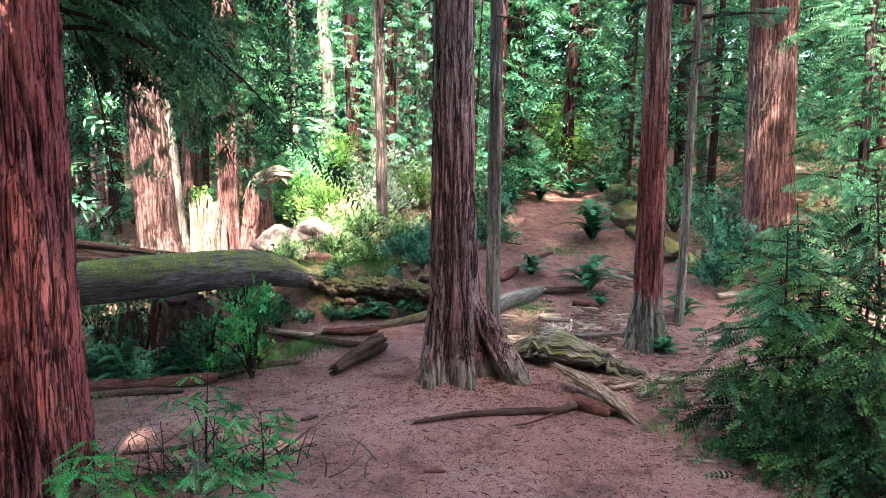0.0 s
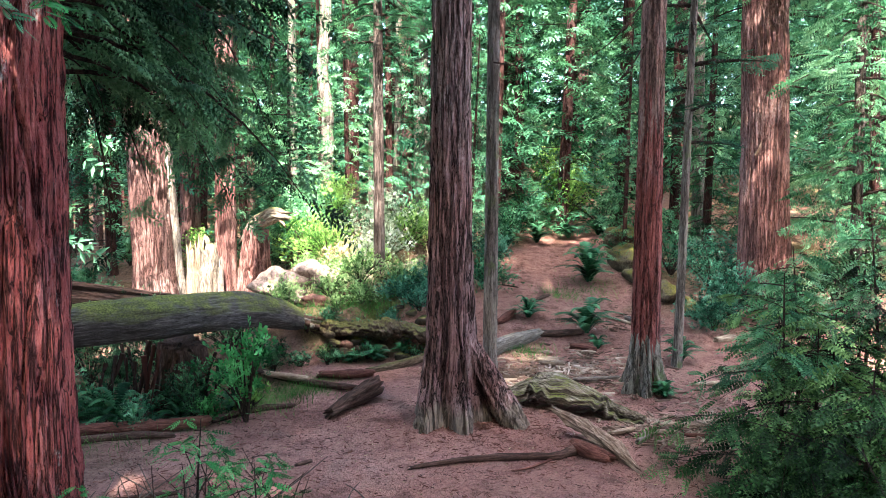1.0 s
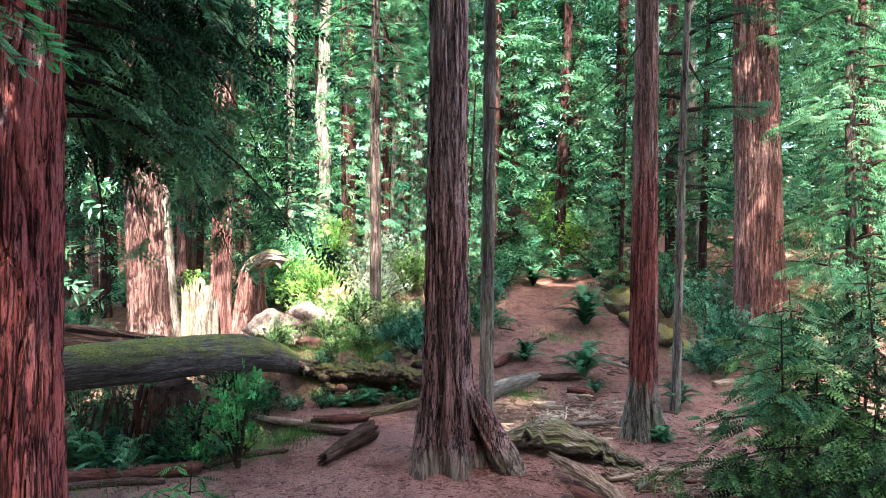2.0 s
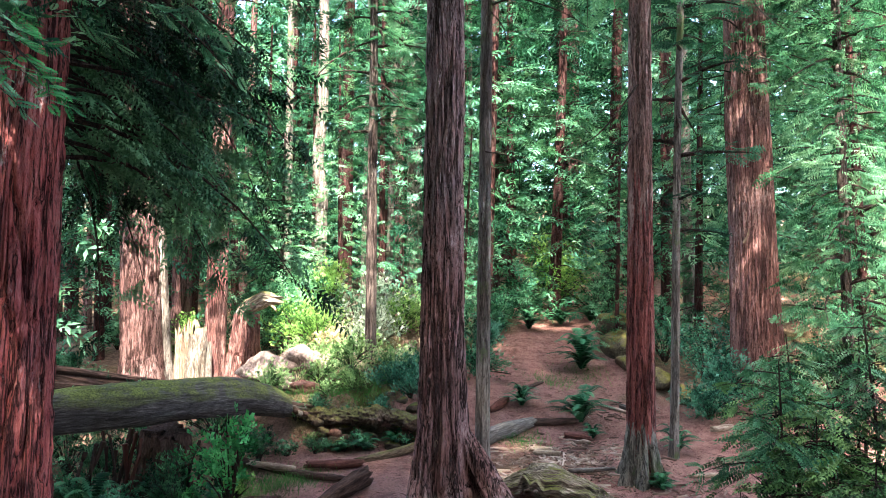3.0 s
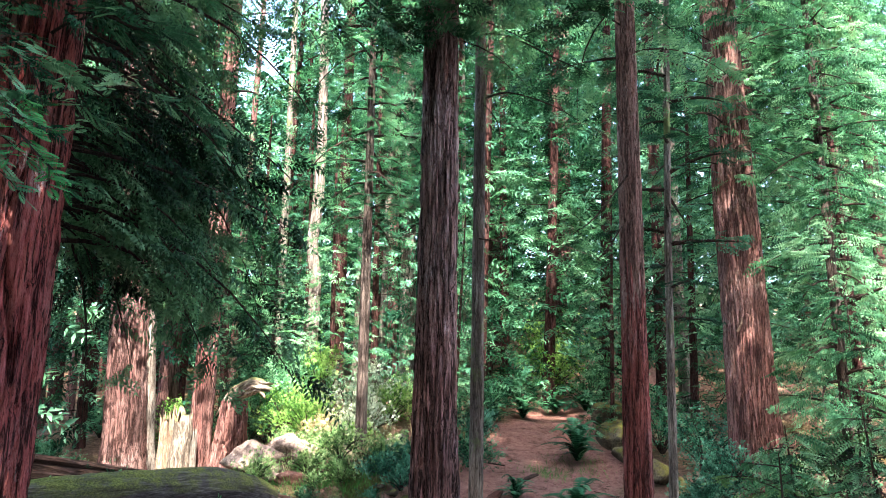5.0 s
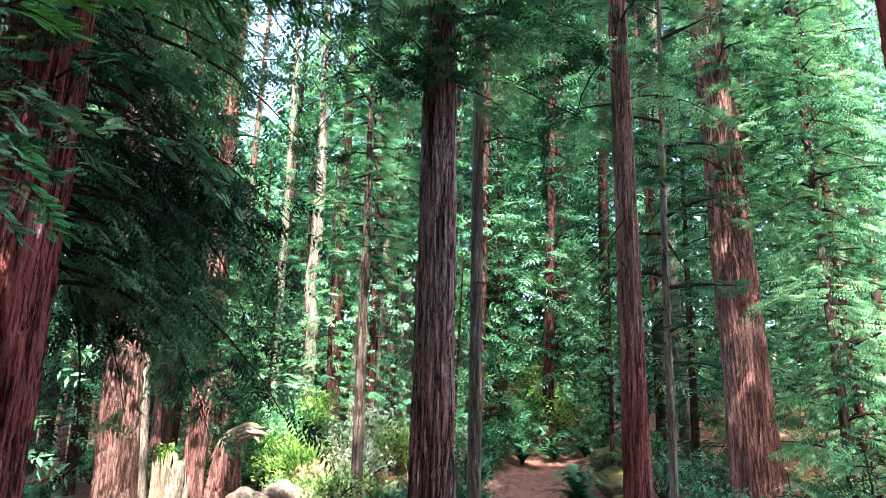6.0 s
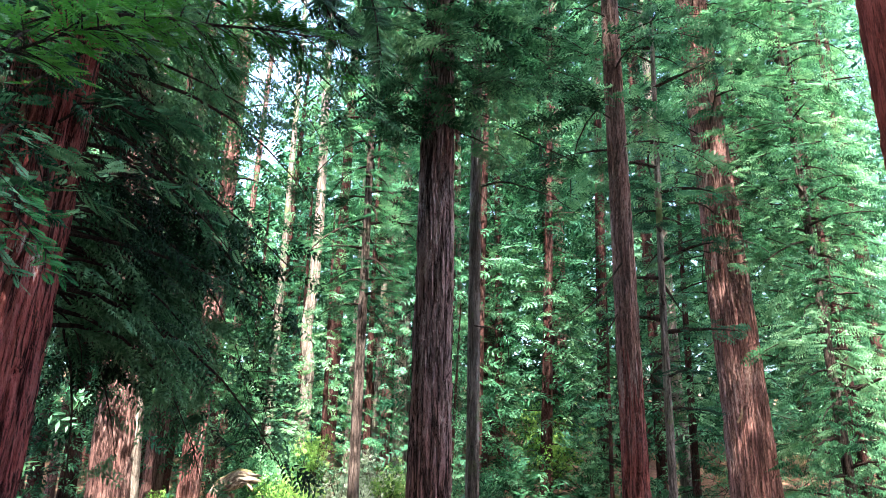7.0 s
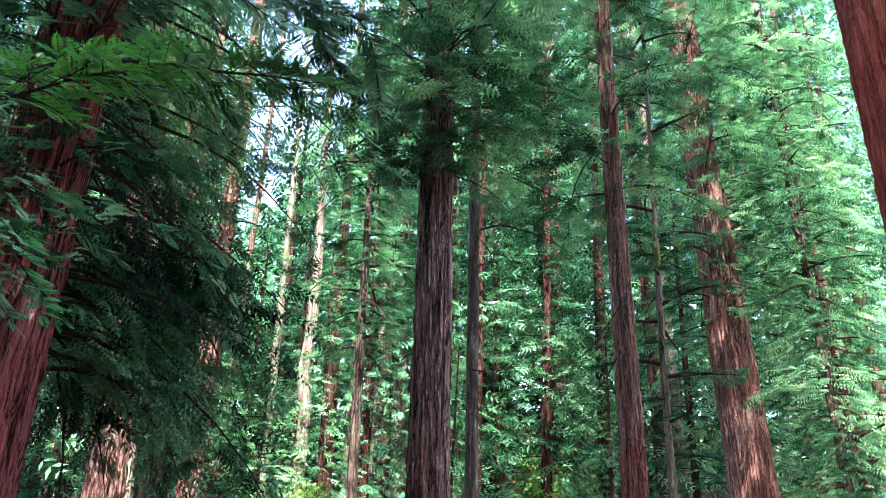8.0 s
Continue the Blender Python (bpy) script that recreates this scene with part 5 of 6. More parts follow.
solo("mossy_ledge", (shell[0] * np.array([1, 1.25, 0.72]), shell[1]), MOSS_LEDGE, lip[0], "lip of dark earth capped with yellow-green moss", "ledge", "mossy ledge", smooth=True)
for k in range(26):      # small stones and root ends showing under the lip
    x, s = -1.35 + 1.4 * q.random(), 0.02 + 0.04 * q.random()
    rock("bank_stone", (x, 8.10 + 0.05 * q.random(), 0.30 + 0.20 * q.random()), (s * 1.4, s, s), (CLOD, MOSS_LEDGE, ROCK_MOSS)[k % 3], "small lichen-spotted stone showing under the mossy lip", 900 + k)
for k in range(7):       # splintered end of the great log
    o = np.array([-1.80 + 0.05 * k, 7.95 + 0.04 * k, 0.80 - 0.045 * k + 0.05 * q.random()])
    d = np.array([0.20 + 0.14 * q.random(), 0.22 + 0.1 * q.random(), -0.05 - 0.14 * q.random()])
    log("log_splinter", [o, o + d * 0.5, o + d], (0.035, 0.028, 0.008), WOOD_GREY if k % 2 else WOOD_DARK, "jagged splinter at the broken end of the log", 660 + k, 8, 10, 0.3, 0.03)

# ---------------------------------------------------------------- broken snags
ob = thing("broken_stump", on_ground(-3.22, 11.9), "red broken stump with a hooked mossy top", "stump")
part("stump_body", trunk_mesh(1.12, 0.27, 0.19, (0.05, 0), 501, sides=90, rows=110, ridge=0.06, depth=0.30, flare=0.2), BARK_PINK, ob, smooth=True)
n = 40
p = bent([(-0.10, 0, 1.02), (0.0, -0.04, 1.16), (0.16, -0.07, 1.27), (0.36, -0.09, 1.37), (0.54, -0.1, 1.36)], n)
hook = tube(p, np.interp(np.linspace(0, 1, n), (0, 0.3, 0.75, 1), (0.06, 0.10, 0.11, 0.07)), 44, 502, 0.85, 9, 0.30, True)
part("hooked_top", hook, STUMP_MOSS, ob, "pale splintered hook with moss", True)
part("splinter", tube(bent([(0.36, -0.12, 1.36), (0.50, -0.13, 1.28), (0.58, -0.13, 1.18)], 12), np.linspace(0.05, 0.012, 12), 10, 503, 0.5, 5, 0.05, True), WOOD_PALE, ob, "bare white splinter", True)
for k, (x, h, r, tone) in enumerate(((-4.20, 0.92, 0.07, WOOD_TAN), (-4.07, 1.05, 0.06, WOOD_TAN), (-3.90, 1.02, 0.16, STUMP_MOSS), (-3.72, 0.7, 0.06, WOOD_GREY))):
    base = on_ground(x, 11.6, 0.1)
    log("broken_snag", [base, (x + 0.02, 11.6, base[2] + h * 0.6), (x + 0.01, 11.6, base[2] + h)], (r * 1.25, r, r * 0.85), tone, "pale broken snag with a jagged top", 510 + k, 26, 40, 0.35, 0.34, "broken snags", 9)

# ---------------------------------------------------------------- young redwoods near the camera
def young_redwood(place, height, reach, seed, leaf_material, label, boughs, per_bough, size, shape, stems=1, low=0.1, sag=0.28, spread=0.48):
    ob = thing("young_redwood", place, label, "sapling", "young redwoods")
    q = np.random.default_rng(seed)
    for s in range(stems):
        ox, oy = (q.normal(0, 0.28, 2) if s else (0, 0))
        h = height * (1 - 0.10 * s)
        part("stem", tube([(ox, oy, -0.1), (ox + 0.02, oy, h * 0.5), (ox + q.normal(0, 0.04), oy, h)], np.array((0.02, 0.013, 0.004)) * min(1, height / 1.5 + 0.1), 7), TWIG, ob)
        limbs, rows = crown(seed + s, (low, h), (reach, reach * 0.32), boughs=boughs // stems, per_bough=per_bough, size=size, sag=sag, lift=0.25, hang=0.9, tumble=1.0, spread=spread, limb=0.006 * min(1, height / 1.5 + 0.2), apart=True)
        off = np.array([ox, oy, 0])
        for limb, r in zip(limbs, rows):
            b = part("bough", (limb[0] + off, limb[1]), TWIG, ob)
            part("needles", strewn(shape, r[0] + off, *r[1:]), leaf_material, b)
    return ob


young_redwood(on_ground(2.72, 4.75), 1.30, 1.25, 601, LEAF_BUSH, "bushy young redwood with dense dark green needles", 84, 48, 0.16, SPRAY_STRAND, 3, 0.06, 0.42, 0.36)
young_redwood(on_ground(3.30, 5.4), 1.75, 1.25, 611, LEAF_BUSH, "bushy young redwood with fresh green tips", 66, 44, 0.16, SPRAY_STRAND, 3, 0.1, 0.3, 0.36)
young_redwood(on_ground(3.05, 4.35), 0.85, 0.95, 612, LEAF_BUSH, "low young redwood with drooping dark sprays", 42, 46, 0.16, SPRAY_STRAND, 2, 0.06, 0.45, 0.36)
young_redwood(on_ground(2.40, 4.42), 0.30, 0.75, 613, LEAF_BUSH, "low skirt of redwood sprays trailing on the soil", 24, 56, 0.14, SPRAY_STRAND, 1, 0.04, 0.2)
young_redwood(on_ground(2.62, 5.0), 1.75, 0.55, 614, LEAF_LIGHT, "slim young redwood with light green sprays standing in the bushes", 34, 36, 0.12, SPRAY_STRAND, 2, 0.8, 0.2, 0.34)
young_redwood(on_ground(3.2, 5.0), 1.9, 0.6, 615, LEAF_LIGHT, "slim young redwood with fresh tips above the dark bushes", 34, 36, 0.12, SPRAY_STRAND, 2, 0.9, 0.2, 0.34)
young_redwood(on_ground(-1.50, 4.15), 0.70, 0.42, 605, LEAF_SAP, "sparse little redwood sapling with bright green sprays", 15, 30, 0.085, SPRAY_STRAND, 1, 0.08, 0.1)
young_redwood(on_ground(-1.12, 4.05), 0.50, 0.46, 606, LEAF_SAP, "small redwood sapling with fresh green sprays", 14, 32, 0.085, SPRAY_STRAND, 1, 0.06, 0.1)
young_redwood(on_ground(-1.22, 3.75), 0.36, 0.36, 609, LEAF_SAP, "small redwood seedling among dead twigs", 9, 26, 0.08, SPRAY_STRAND, 1, 0.05, 0.1)
young_redwood(on_ground(-2.05, 3.85), 0.32, 0.42, 607, LEAF_SAP, "low redwood seedling beside the thick trunk", 15, 34, 0.09, SPRAY_STRAND, 1)
young_redwood(on_ground(-1.7, 3.6), 0.28, 0.25, 608, LEAF_NEAR, "tiny redwood seedling on the soil", 6, 16, 0.08, SPRAY_STRAND, 1)


# ---------------------------------------------------------------- undergrowth
def sword_fern(place, size, seed, fronds=30):
    q = np.random.default_rng(seed)
    ob = thing("sword_fern", place, "arching green sword fern growing from the soil", "fern", "ferns")
    for k in range(fronds):
        az = k / fronds * 6.283 + q.normal(0, 0.2)
        rise = 0.8 + 1.1 * q.random()
        L = size * (0.7 + 0.5 * q.random())
        t = np.linspace(0.1, 1, 24)
        way = np.array([math.cos(az), math.sin(az), 0])
        p = way * (L * (0.25 * t + 0.42 * t ** 2) * (1.5 - 0.4 * rise))[:, None] + np.array([0, 0, 1.0]) * (L * rise * (1.25 * t - 0.85 * t ** 2))[:, None]
        along = unit(np.gradient(p, axis=0))
        side = np.array([-way[1], way[0], 0])
        w = 0.11 * L * np.sin(np.pi * np.clip(t, 0.05, 0.98)) ** 0.6 + 0.008
        v, f = [p], []
        for lr in (-1, 1):      # leaflets share the midrib's points
            a = len(t) * len(v)
            tip = p + (side * lr + along * 0.35 + np.array([0, 0, -0.25])) * w[:, None]
            v += [tip - along * 0.05 * w[:, None], tip + along * 0.05 * w[:, None]]
            f += [(k, k + 1, a + len(t) + k, a + k) for k in range(len(t) - 1)]
        tone = np.stack([np.full(len(t) * 5, q.random()), np.concatenate([t] + [t * 0 + 1.0] * 4), np.zeros(len(t) * 5)], -1)
        part("frond", (np.concatenate(v), np.array(f), tone), FERN, ob)
    return ob


for k, (x, y, s) in enumerate(((1.90, 8.9, 0.60), (2.42, 11.2, 0.72), (1.22, 9.45, 0.36), (-3.0, 6.35, 0.42), (-2.45, 6.45, 0.36), (-3.4, 6.2, 0.4), (-2.05, 6.75, 0.3), (-0.75, 8.0, 0.24), (-0.42, 8.1, 0.22), (2.80, 7.95, 0.36), (1.95, 8.45, 0.22), (-1.05, 8.0, 0.18),
                               (1.9, 13.6, 0.5), (2.6, 14.0, 0.5), (1.3, 13.2, 0.45), (-0.3, 9.3, 0.3), (2.3, 6.95, 0.22), (3.25, 14.2, 0.5), (-2.75, 6.9, 0.4), (-3.7, 6.6, 0.4), (0.95, 12.6, 0.4))):
    sword_fern(on_ground(x, y, 0.02), s, 700 + k)


def shrub(place, size, seed, leaf_material, label, count, leaf_size, shape=LEAF_TIP, high=1.0, name="shrub", fill=0.55):
    """Stems fanning from a foot, with clumps of leaves at uneven heights."""
    q = np.random.default_rng(seed)
    ob = thing(name, place, label, "shrub", "undergrowth")
    stems, rows = [], []
    n = 16
    for k in range(n):
        az, tilt = q.random() * 6.283, 0.15 + 0.85 * q.random()
        tip = np.array([math.cos(az) * tilt, math.sin(az) * tilt, high * (1.15 - 0.55 * tilt * tilt) * (0.65 + 0.4 * q.random())]) * size
        line = bent([(0, 0, -0.05), tip * np.array([0.35, 0.35, 0.55]), tip], 6)
        stems.append(tube(line, np.linspace(0.012, 0.003, 6) * (0.5 + size), 4))
        m = int(count * 0.85) // n
        s = 0.3 + 0.7 * q.random(m) ** 0.6
        p = np.stack([np.interp(s, np.linspace(0, 1, 6), line[:, c]) for c in range(3)], -1) + q.normal(0, 0.16 * size * fill / 0.55, (m, 3))
        p[:, 2] = np.maximum(p[:, 2], 0.02)
        rows.append((p, unit(p) + q.normal(0, 0.6, (m, 3)), np.array([0, 0, 1.0]) + q.normal(0, 0.5, (m, 3)), leaf_size * (0.6 + 0.8 * q.random(m))))
    tagged(part("branchwork", joined(stems), TWIG, ob), kind="stuff")
    part("foliage", strewn(shape, *(np.concatenate(c) for c in zip(*rows))), leaf_material, ob)
    return ob


TONE = {"leaf_yellow": "bright yellow-green leafy shrub in sunlight", "leaf_silver": "silvery grey-leaved shrub on the sunny slope", "leaf_dry": "dry straw-coloured bush on the sunny slope", "leaf_light": "light green leafy shrub on the slope",
        "leaf_teal": "blue-green leafy shrub on the forest floor", "leaf_bank": "fine-leaved shrub on the bank, its green paled as sunlight", "leaf_mid": "green leafy shrub on the forest floor", "leaf_shaded": "leafy shrub under the fallen log, its green darkened as shade"}
SHRUBS = [  # x, y, size, leaves, count, leaf size, height
    (-1.9, 11.8, 0.65, LEAF_YELLOW, 1500, 0.06, 1.1), (-2.4, 12.6, 0.75, LEAF_YELLOW, 1500, 0.065, 1.1), (-1.25, 11.5, 0.45, LEAF_SILVER, 900, 0.05, 1.2), (-0.95, 12.0, 0.55, LEAF_SILVER, 1000, 0.055, 1.3), (-1.3, 12.4, 0.7, LEAF_SILVER, 1300, 0.06, 1.3), (-1.6, 11.3, 0.45, LEAF_DRY, 800, 0.06, 1.0),
    (-2.7, 14.2, 1.1, LEAF_LIGHT, 2000, 0.09, 1.2), (-3.2, 15.0, 1.3, LEAF_LIGHT, 2200, 0.09, 1.3), (-0.6, 12.8, 0.6, LEAF_YELLOW, 1200, 0.06, 1.0), (-0.2, 13.5, 0.8, LEAF_BANK, 1300, 0.07, 1.0),
    (-2.6, 13.2, 0.9, LEAF_LIGHT, 1800, 0.08, 1.5), (-3.4, 13.4, 0.9, LEAF_MID, 1600, 0.08, 1.5), (-2.0, 13.6, 0.6, LEAF_YELLOW, 1200, 0.07, 2.0), (-1.0, 13.3, 0.6, LEAF_SILVER, 1000, 0.06, 1.4), (-1.1, 11.6, 0.4, LEAF_YELLOW, 700, 0.05, 0.9),
    (-1.1, 9.5, 0.42, LEAF_BANK, 1000, 0.05, 0.8), (-0.55, 9.4, 0.38, LEAF_BANK, 1000, 0.045, 0.7), (-1.5, 9.8, 0.4, LEAF_BANK, 900, 0.045, 0.8), (-0.2, 9.2, 0.36, LEAF_TEAL, 900, 0.045, 0.75), (-4.7, 13.5, 0.55, LEAF_YELLOW, 1200, 0.055, 1.7),
    (-2.35, 6.5, 0.34, LEAF_SHADED, 900, 0.045, 1.5), (-1.80, 6.35, 0.40, LEAF_SAP, 420, 0.085, 2.1), (-3.25, 6.5, 0.36, LEAF_MID, 1100, 0.042, 0.9), (-3.7, 6.4, 0.42, LEAF_SHADED, 1300, 0.045, 1.0), (-1.85, 6.75, 0.26, LEAF_YELLOW, 500, 0.035, 1.0),
    (-3.4, 7.3, 0.45, LEAF_SHADED, 1300, 0.05, 1.0), (-4.1, 6.9, 0.5, LEAF_MID, 1000, 0.05, 1.0), (-2.75, 6.2, 0.26, LEAF_MID, 420, 0.045, 1.0), (-2.2, 6.4, 0.22, LEAF_SAP, 240, 0.045, 1.0),
    (-1.35, 8.35, 0.2, LEAF_MID, 500, 0.03, 0.8), (-0.95, 8.25, 0.2, LEAF_SHADED, 500, 0.03, 0.8), (-0.6, 8.35, 0.22, LEAF_TEAL, 500, 0.035, 0.8), (-0.25, 8.5, 0.25, LEAF_TEAL, 600, 0.035, 0.9), (-1.2, 8.0, 0.14, LEAF_MID, 260, 0.03, 0.8), (-1.6, 8.3, 0.2, LEAF_MID, 360, 0.03, 0.8),
    (-3.2, 7.75, 0.6, LEAF_SHADED, 1300, 0.05, 1.2), (-2.5, 8.2, 0.55, LEAF_SHADED, 1200, 0.05, 1.1), (-3.9, 7.6, 0.55, LEAF_SHADED, 1200, 0.05, 1.2), (-2.0, 8.5, 0.35, LEAF_BANK, 700, 0.045, 0.8),
    (-6.5, 14.5, 0.6, LEAF_MID, 900, 0.07, 0.8), (-5.6, 11.5, 0.4, LEAF_LIGHT, 700, 0.05, 0.7), (-6.2, 12.0, 0.4, LEAF_MID, 800, 0.06, 0.8), (-5.0, 10.2, 0.35, LEAF_LIGHT, 700, 0.05, 0.7), (-6.0, 10.0, 0.4, LEAF_LIGHT, 700, 0.05, 0.7),
    (2.7, 15.4, 1.2, LEAF_YELLOW, 2000, 0.085, 1.2), (3.6, 15.2, 1.0, LEAF_LIGHT, 1600, 0.08, 1.0), (1.3, 14.0, 0.6, LEAF_MID, 1000, 0.07, 0.8), (2.0, 14.4, 0.6, LEAF_MID, 1000, 0.07, 0.8), (3.9, 13.2, 0.5, LEAF_MID, 900, 0.06, 0.7),
    (0.75, 10.6, 0.45, LEAF_MID, 1300, 0.055, 1.0), (0.85, 11.6, 0.5, LEAF_TEAL, 1200, 0.06, 1.2), (0.4, 12.6, 0.7, LEAF_MID, 1400, 0.07, 1.2), (3.6, 9.0, 0.45, LEAF_TEAL, 1200, 0.055, 0.9), (4.0, 9.4, 0.6, LEAF_TEAL, 1400, 0.06, 1.0), (4.6, 8.8, 0.6, LEAF_LIGHT, 1400, 0.06, 1.2),
    (-1.45, 9.05, 0.32, LEAF_BANK, 900, 0.04, 0.8), (-1.0, 8.8, 0.30, LEAF_BANK, 900, 0.04, 0.8), (-0.5, 8.8, 0.32, LEAF_TEAL, 900, 0.04, 0.75), (-1.8, 9.6, 0.32, LEAF_BANK, 800, 0.04, 0.8), (-0.15, 8.8, 0.32, LEAF_TEAL, 900, 0.04, 0.75), (-1.35, 8.08, 0.14, LEAF_BANK, 240, 0.028, 1.2), (-0.85, 8.06, 0.13, LEAF_MID, 260, 0.025, 1.5), (-0.3, 8.04, 0.12, LEAF_MID, 240, 0.025, 1.4), (-1.3, 8.65, 0.2, LEAF_BANK, 500, 0.03, 0.7),
    # the first here is darkened to paint the hollow's shade under the log
    (-1.88, 7.72, 0.28, LEAF_SHADED, 700, 0.04, 1.0), (-1.6, 7.85, 0.18, LEAF_MID, 360, 0.03, 0.8), (-1.0, 8.02, 0.13, LEAF_MID, 260, 0.025, 0.9), (-0.7, 8.0, 0.12, LEAF_SHADED, 260, 0.025, 0.9), (-1.3, 7.9, 0.15, LEAF_SHADED, 300, 0.028, 0.9),
    (-0.3, 11.0, 0.4, LEAF_BANK, 700, 0.05, 0.8), (-1.1, 10.6, 0.4, LEAF_BANK, 700, 0.05, 0.7), (4.2, 10.6, 0.7, LEAF_TEAL, 1500, 0.065, 1.2), (3.9, 11.6, 0.7, LEAF_MID, 1300, 0.065, 1.1), (5.6, 9.6, 0.7, LEAF_LIGHT, 1400, 0.07, 1.2), (-1.75, 10.4, 0.35, LEAF_BANK, 700, 0.045, 0.8)]
for k, (x, y, s, tone, count, ls, high) in enumerate(SHRUBS):
    shrub(on_ground(x, y), s, 800 + k, tone, TONE.get(tone.name, "fresh green leafy plant growing beside the ferns"), int(count * (1.2 if y > 7.9 and s < 0.6 else 0.8)), ls * (0.78 if y > 7.9 and s < 0.6 else 0.95), LEAF_TIP if s < 0.7 else LEAF_TIP_SMALL, high)


# ---------------------------------------------------------------- grass, moss and litter
def tufts(name, spots, seed, material, label, height, per_spot):
    q = np.random.default_rng(seed)
    x = np.concatenate([q.normal(cx, r, per_spot) for cx, cy, r in spots])
    y = np.concatenate([q.normal(cy, r, per_spot) for cx, cy, r in spots])
    n = len(x)
    z = ground_z(x, y) - 0.01
    blade = (np.array([(0, 0.022, 0), (0, -0.022, 0), (1, -0.003, 0.12), (1, 0.003, 0.12)]), np.array([(0, 1, 2, 3)]))
    along = np.stack([q.normal(0, 0.45, n), q.normal(0, 0.45, n), np.ones(n)], -1)
    solo(name, strewn(blade, np.stack([x, y, z], -1), along, np.stack([q.normal(0, 1, n), q.normal(0, 1, n), q.normal(0, 0.3, n)], -1), height * (0.5 + q.random(n))), material, (0, 0, 0), label, "grass", kind="stuff")


tufts("dry_grass", [(-1.75, 11.9, 0.22), (-1.5, 12.2, 0.25), (-1.3, 11.8, 0.25), (-0.9, 11.9, 0.3), (-1.9, 10.9, 0.3), (-1.3, 10.9, 0.3), (-1.6, 10.2, 0.3), (-0.8, 10.6, 0.3), (-0.4, 11.4, 0.35), (-0.9, 9.9, 0.25), (-1.9, 9.5, 0.2), (-0.2, 10.4, 0.3)], 901, LEAF_DRY, "pale dry grass on the sunny slope", 0.20, 420)
tufts("green_grass", [(-1.95, 7.3, 0.22), (-1.75, 6.95, 0.2), (-1.55, 7.15, 0.12), (-1.3, 7.25, 0.12), (1.05, 8.25, 0.15), (-1.3, 10.0, 0.3), (-1.4, 9.1, 0.25), (-1.0, 8.9, 0.25), (-1.6, 8.6, 0.15), (-1.2, 8.5, 0.2), (-0.7, 8.6, 0.2), (-1.0, 11.0, 0.4), (-0.5, 10.6, 0.4), (-1.9, 7.0, 0.25), (-2.9, 5.9, 0.4), (1.8, 10.6, 0.2), (2.3, 11.0, 0.3)], 902, GRASS, "short green grass growing in patches", 0.09, 420)


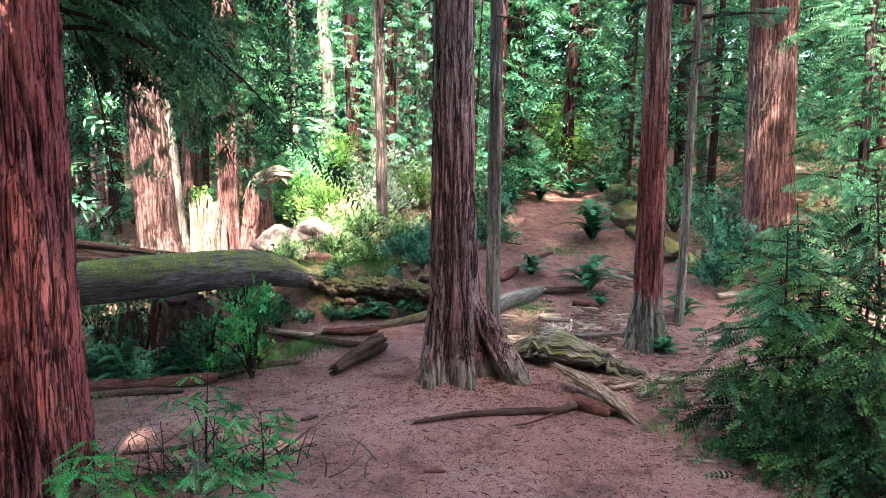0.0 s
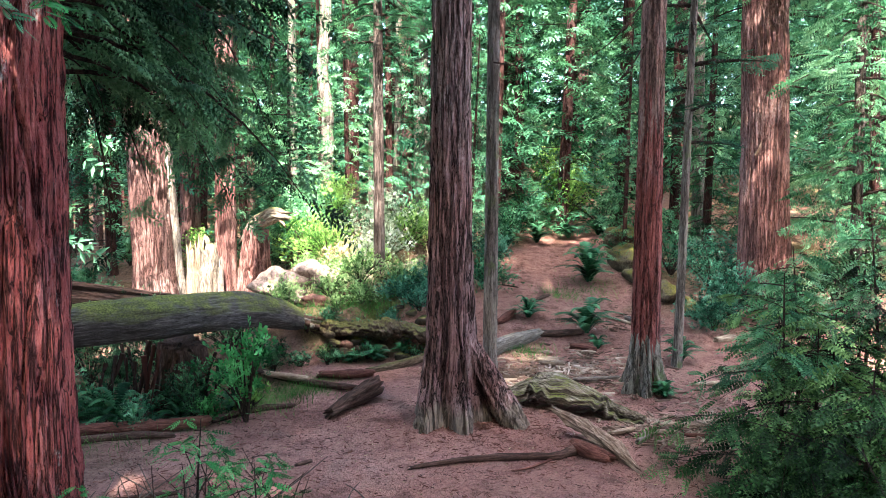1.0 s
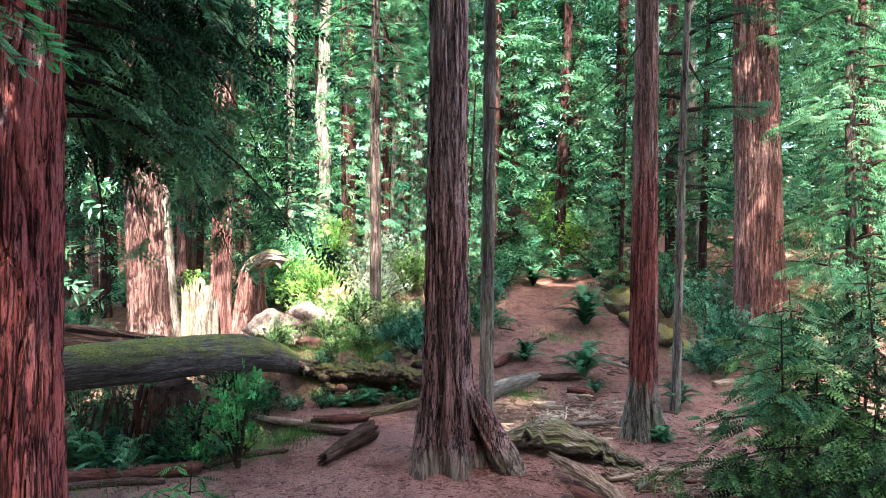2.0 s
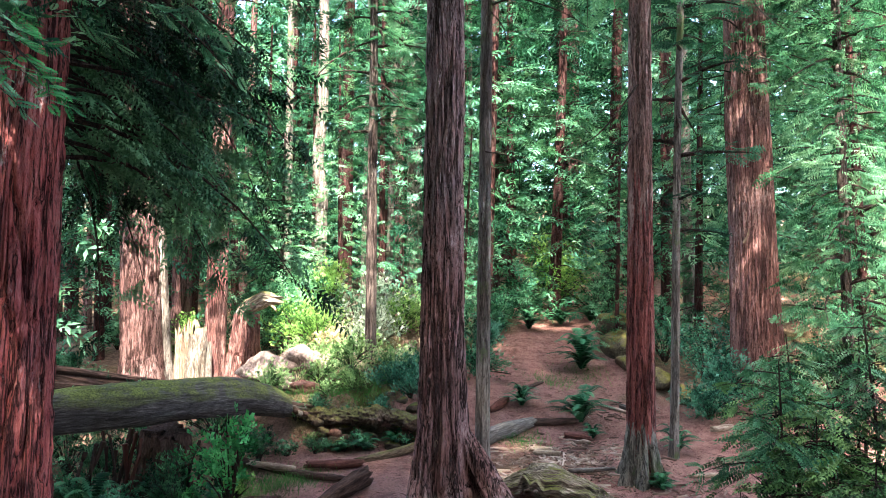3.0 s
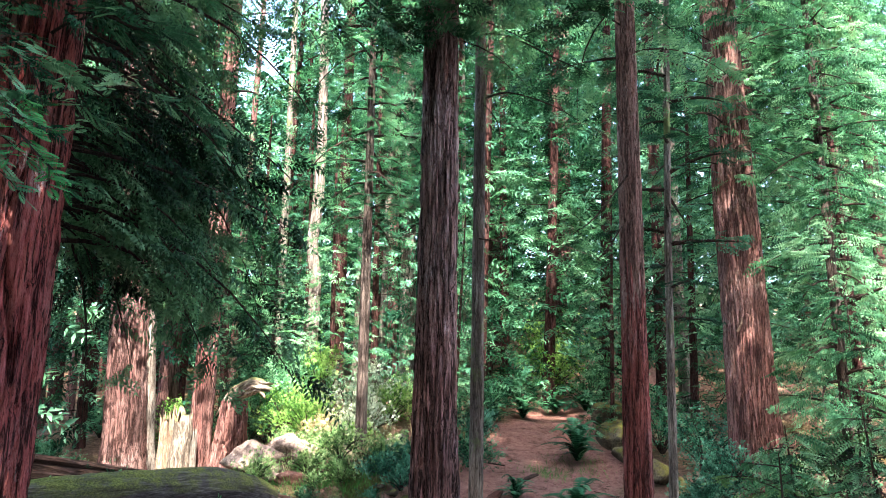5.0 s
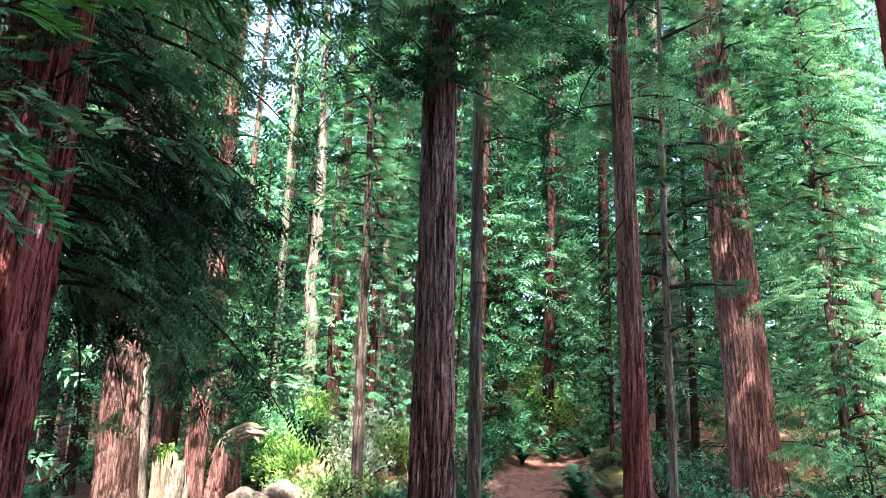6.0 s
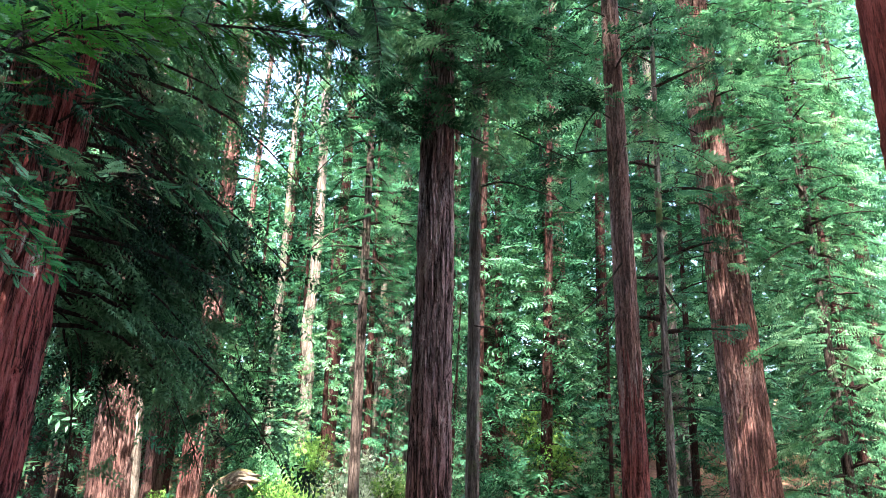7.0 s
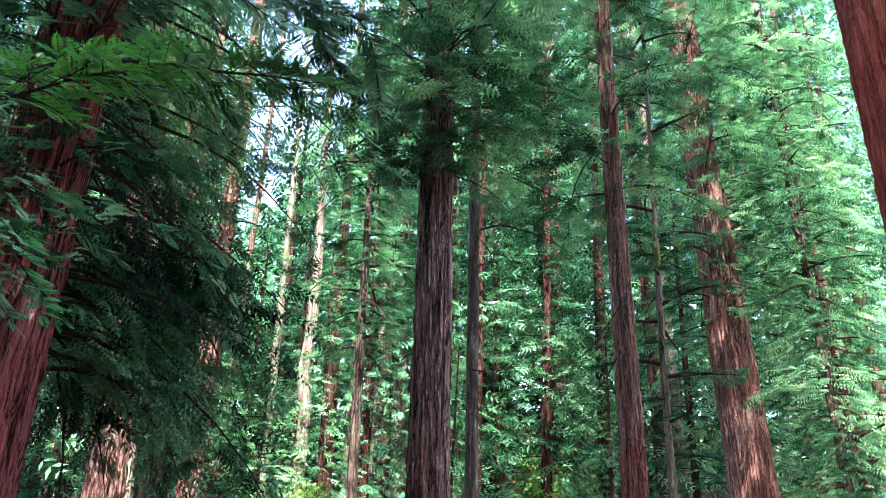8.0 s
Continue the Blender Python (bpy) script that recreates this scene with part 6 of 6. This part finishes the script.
def litter():
    """Twigs, bark flakes and wood chips that nobody could count."""
    chip = (np.array([(-0.5, -0.09, 0), (0.5, -0.07, 0), (0.48, 0.08, 0), (-0.47, 0.09, 0), (-0.5, -0.05, 0.10), (0.5, -0.04, 0.10), (0.47, 0.05, 0.10), (-0.46, 0.05, 0.10)]),
            np.array([(4, 5, 6, 7), (0, 1, 5, 4), (1, 2, 6, 5), (2, 3, 7, 6), (3, 0, 4, 7)]))
    q = np.random.default_rng(911)
    heaps = (("wood_chips", LITTER_CHIP, [(1.3, 7.55, 0.45, 360), (1.9, 7.6, 0.4, 220), (1.9, 6.05, 0.28, 260), (2.3, 6.1, 0.25, 180), (2.6, 6.6, 0.35, 90), (1.1, 7.2, 0.3, 90), (2.6, 9.4, 0.35, 80), (1.6, 8.1, 0.5, 100)], 0.05, 0.17, "pale splintered wood chips strewn on the soil"),
             ("bark_litter", LITTER_RED, [(0.1, 5.75, 0.30, 520), (0.65, 6.0, 0.22, 380), (0.2, 5.6, 0.5, 200), (0.9, 6.0, 0.4, 200), (1.6, 7.6, 0.7, 400), (2.0, 6.3, 0.5, 260), (-0.3, 5.0, 1.2, 300), (1.4, 4.6, 0.9, 600), (-0.6, 4.6, 0.9, 600), (0.4, 4.0, 0.8, 300), (-2.2, 5.2, 0.5, 260), (-2.1, 4.2, 0.3, 700), (1.6, 9.6, 1.0, 240), (-1.6, 6.4, 0.7, 200)], 0.012, 0.055, "red bark flakes and needles littering the soil"),
             ("twig_litter", LITTER_DARK, [(0.0, 4.8, 1.2, 700), (1.5, 5.0, 0.9, 500), (-1.4, 5.8, 0.8, 500), (-2.0, 5.2, 0.5, 400), (1.4, 8.0, 1.0, 500), (-1.8, 7.4, 0.6, 400), (1.9, 10.5, 1.0, 200), (0.3, 3.9, 0.9, 300), (2.0, 4.2, 0.6, 300)], 0.005, 0.036, "small dark twigs scattered on the soil"),
             ("leaf_litter", LEAF_DRY, [(0.3, 5.0, 1.5, 300), (1.3, 7.4, 0.9, 300), (-1.2, 6.2, 0.8, 160), (1.7, 9.0, 0.9, 160), (-1.3, 9.2, 0.5, 160)], 0.012, 0.035, "pale dead leaf scraps dotted over the soil"))
    for name, tone, spots, small, large, label in heaps:
        x = np.concatenate([q.normal(cx, r, n) for cx, cy, r, n in spots])
        y = np.concatenate([q.normal(cy, r * 0.8, n) for cx, cy, r, n in spots])
        n = len(x)
        a = q.random(n) * 6.283
        along = np.stack([np.cos(a), np.sin(a), q.normal(0, 0.10, n)], -1)
        flat = np.stack([q.normal(0, 0.2, n), q.normal(0, 0.2, n), np.ones(n)], -1)
        solo(name, strewn(chip, np.stack([x, y, ground_z(x, y) + 0.003], -1), along, flat, small + (large - small) * q.random(n) ** 2), tone, (0, 0, 0), label, "litter", kind="stuff")


litter()


def needle_litter():
    q = np.random.default_rng(915)
    n = 90000
    x, y = q.uniform(-3.4, 4.4, n), 3.2 + 7.5 * q.random(n) ** 1.5
    keep = cells(x * 2 + 40, y * 2 + 40, 0, 31) + 0.5 * cells(x * 6 + 40, y * 6 + 40, 0, 32) > 0.55 + 0.35 * q.random(n)
    x, y = x[keep], y[keep]
    n = len(x)
    a = q.random(n) * 6.283
    sliver = (np.array([(-0.5, -0.05, 0), (0.5, -0.03, 0.04), (0.5, 0.04, 0.05), (-0.5, 0.05, 0.01)]), np.array([(0, 1, 2, 3)]))
    solo("needle_litter", strewn(sliver, np.stack([x, y, ground_z(x, y) + 0.004], -1), np.stack([np.cos(a), np.sin(a), q.normal(0, 0.15, n)], -1), np.stack([q.normal(0, 0.3, n), q.normal(0, 0.3, n), np.ones(n)], -1), 0.015 + 0.045 * q.random(n) ** 2),
         NEEDLE_DRY, (0, 0, 0), "fallen redwood needles and slivers covering the soil", "litter", kind="stuff")


needle_litter()
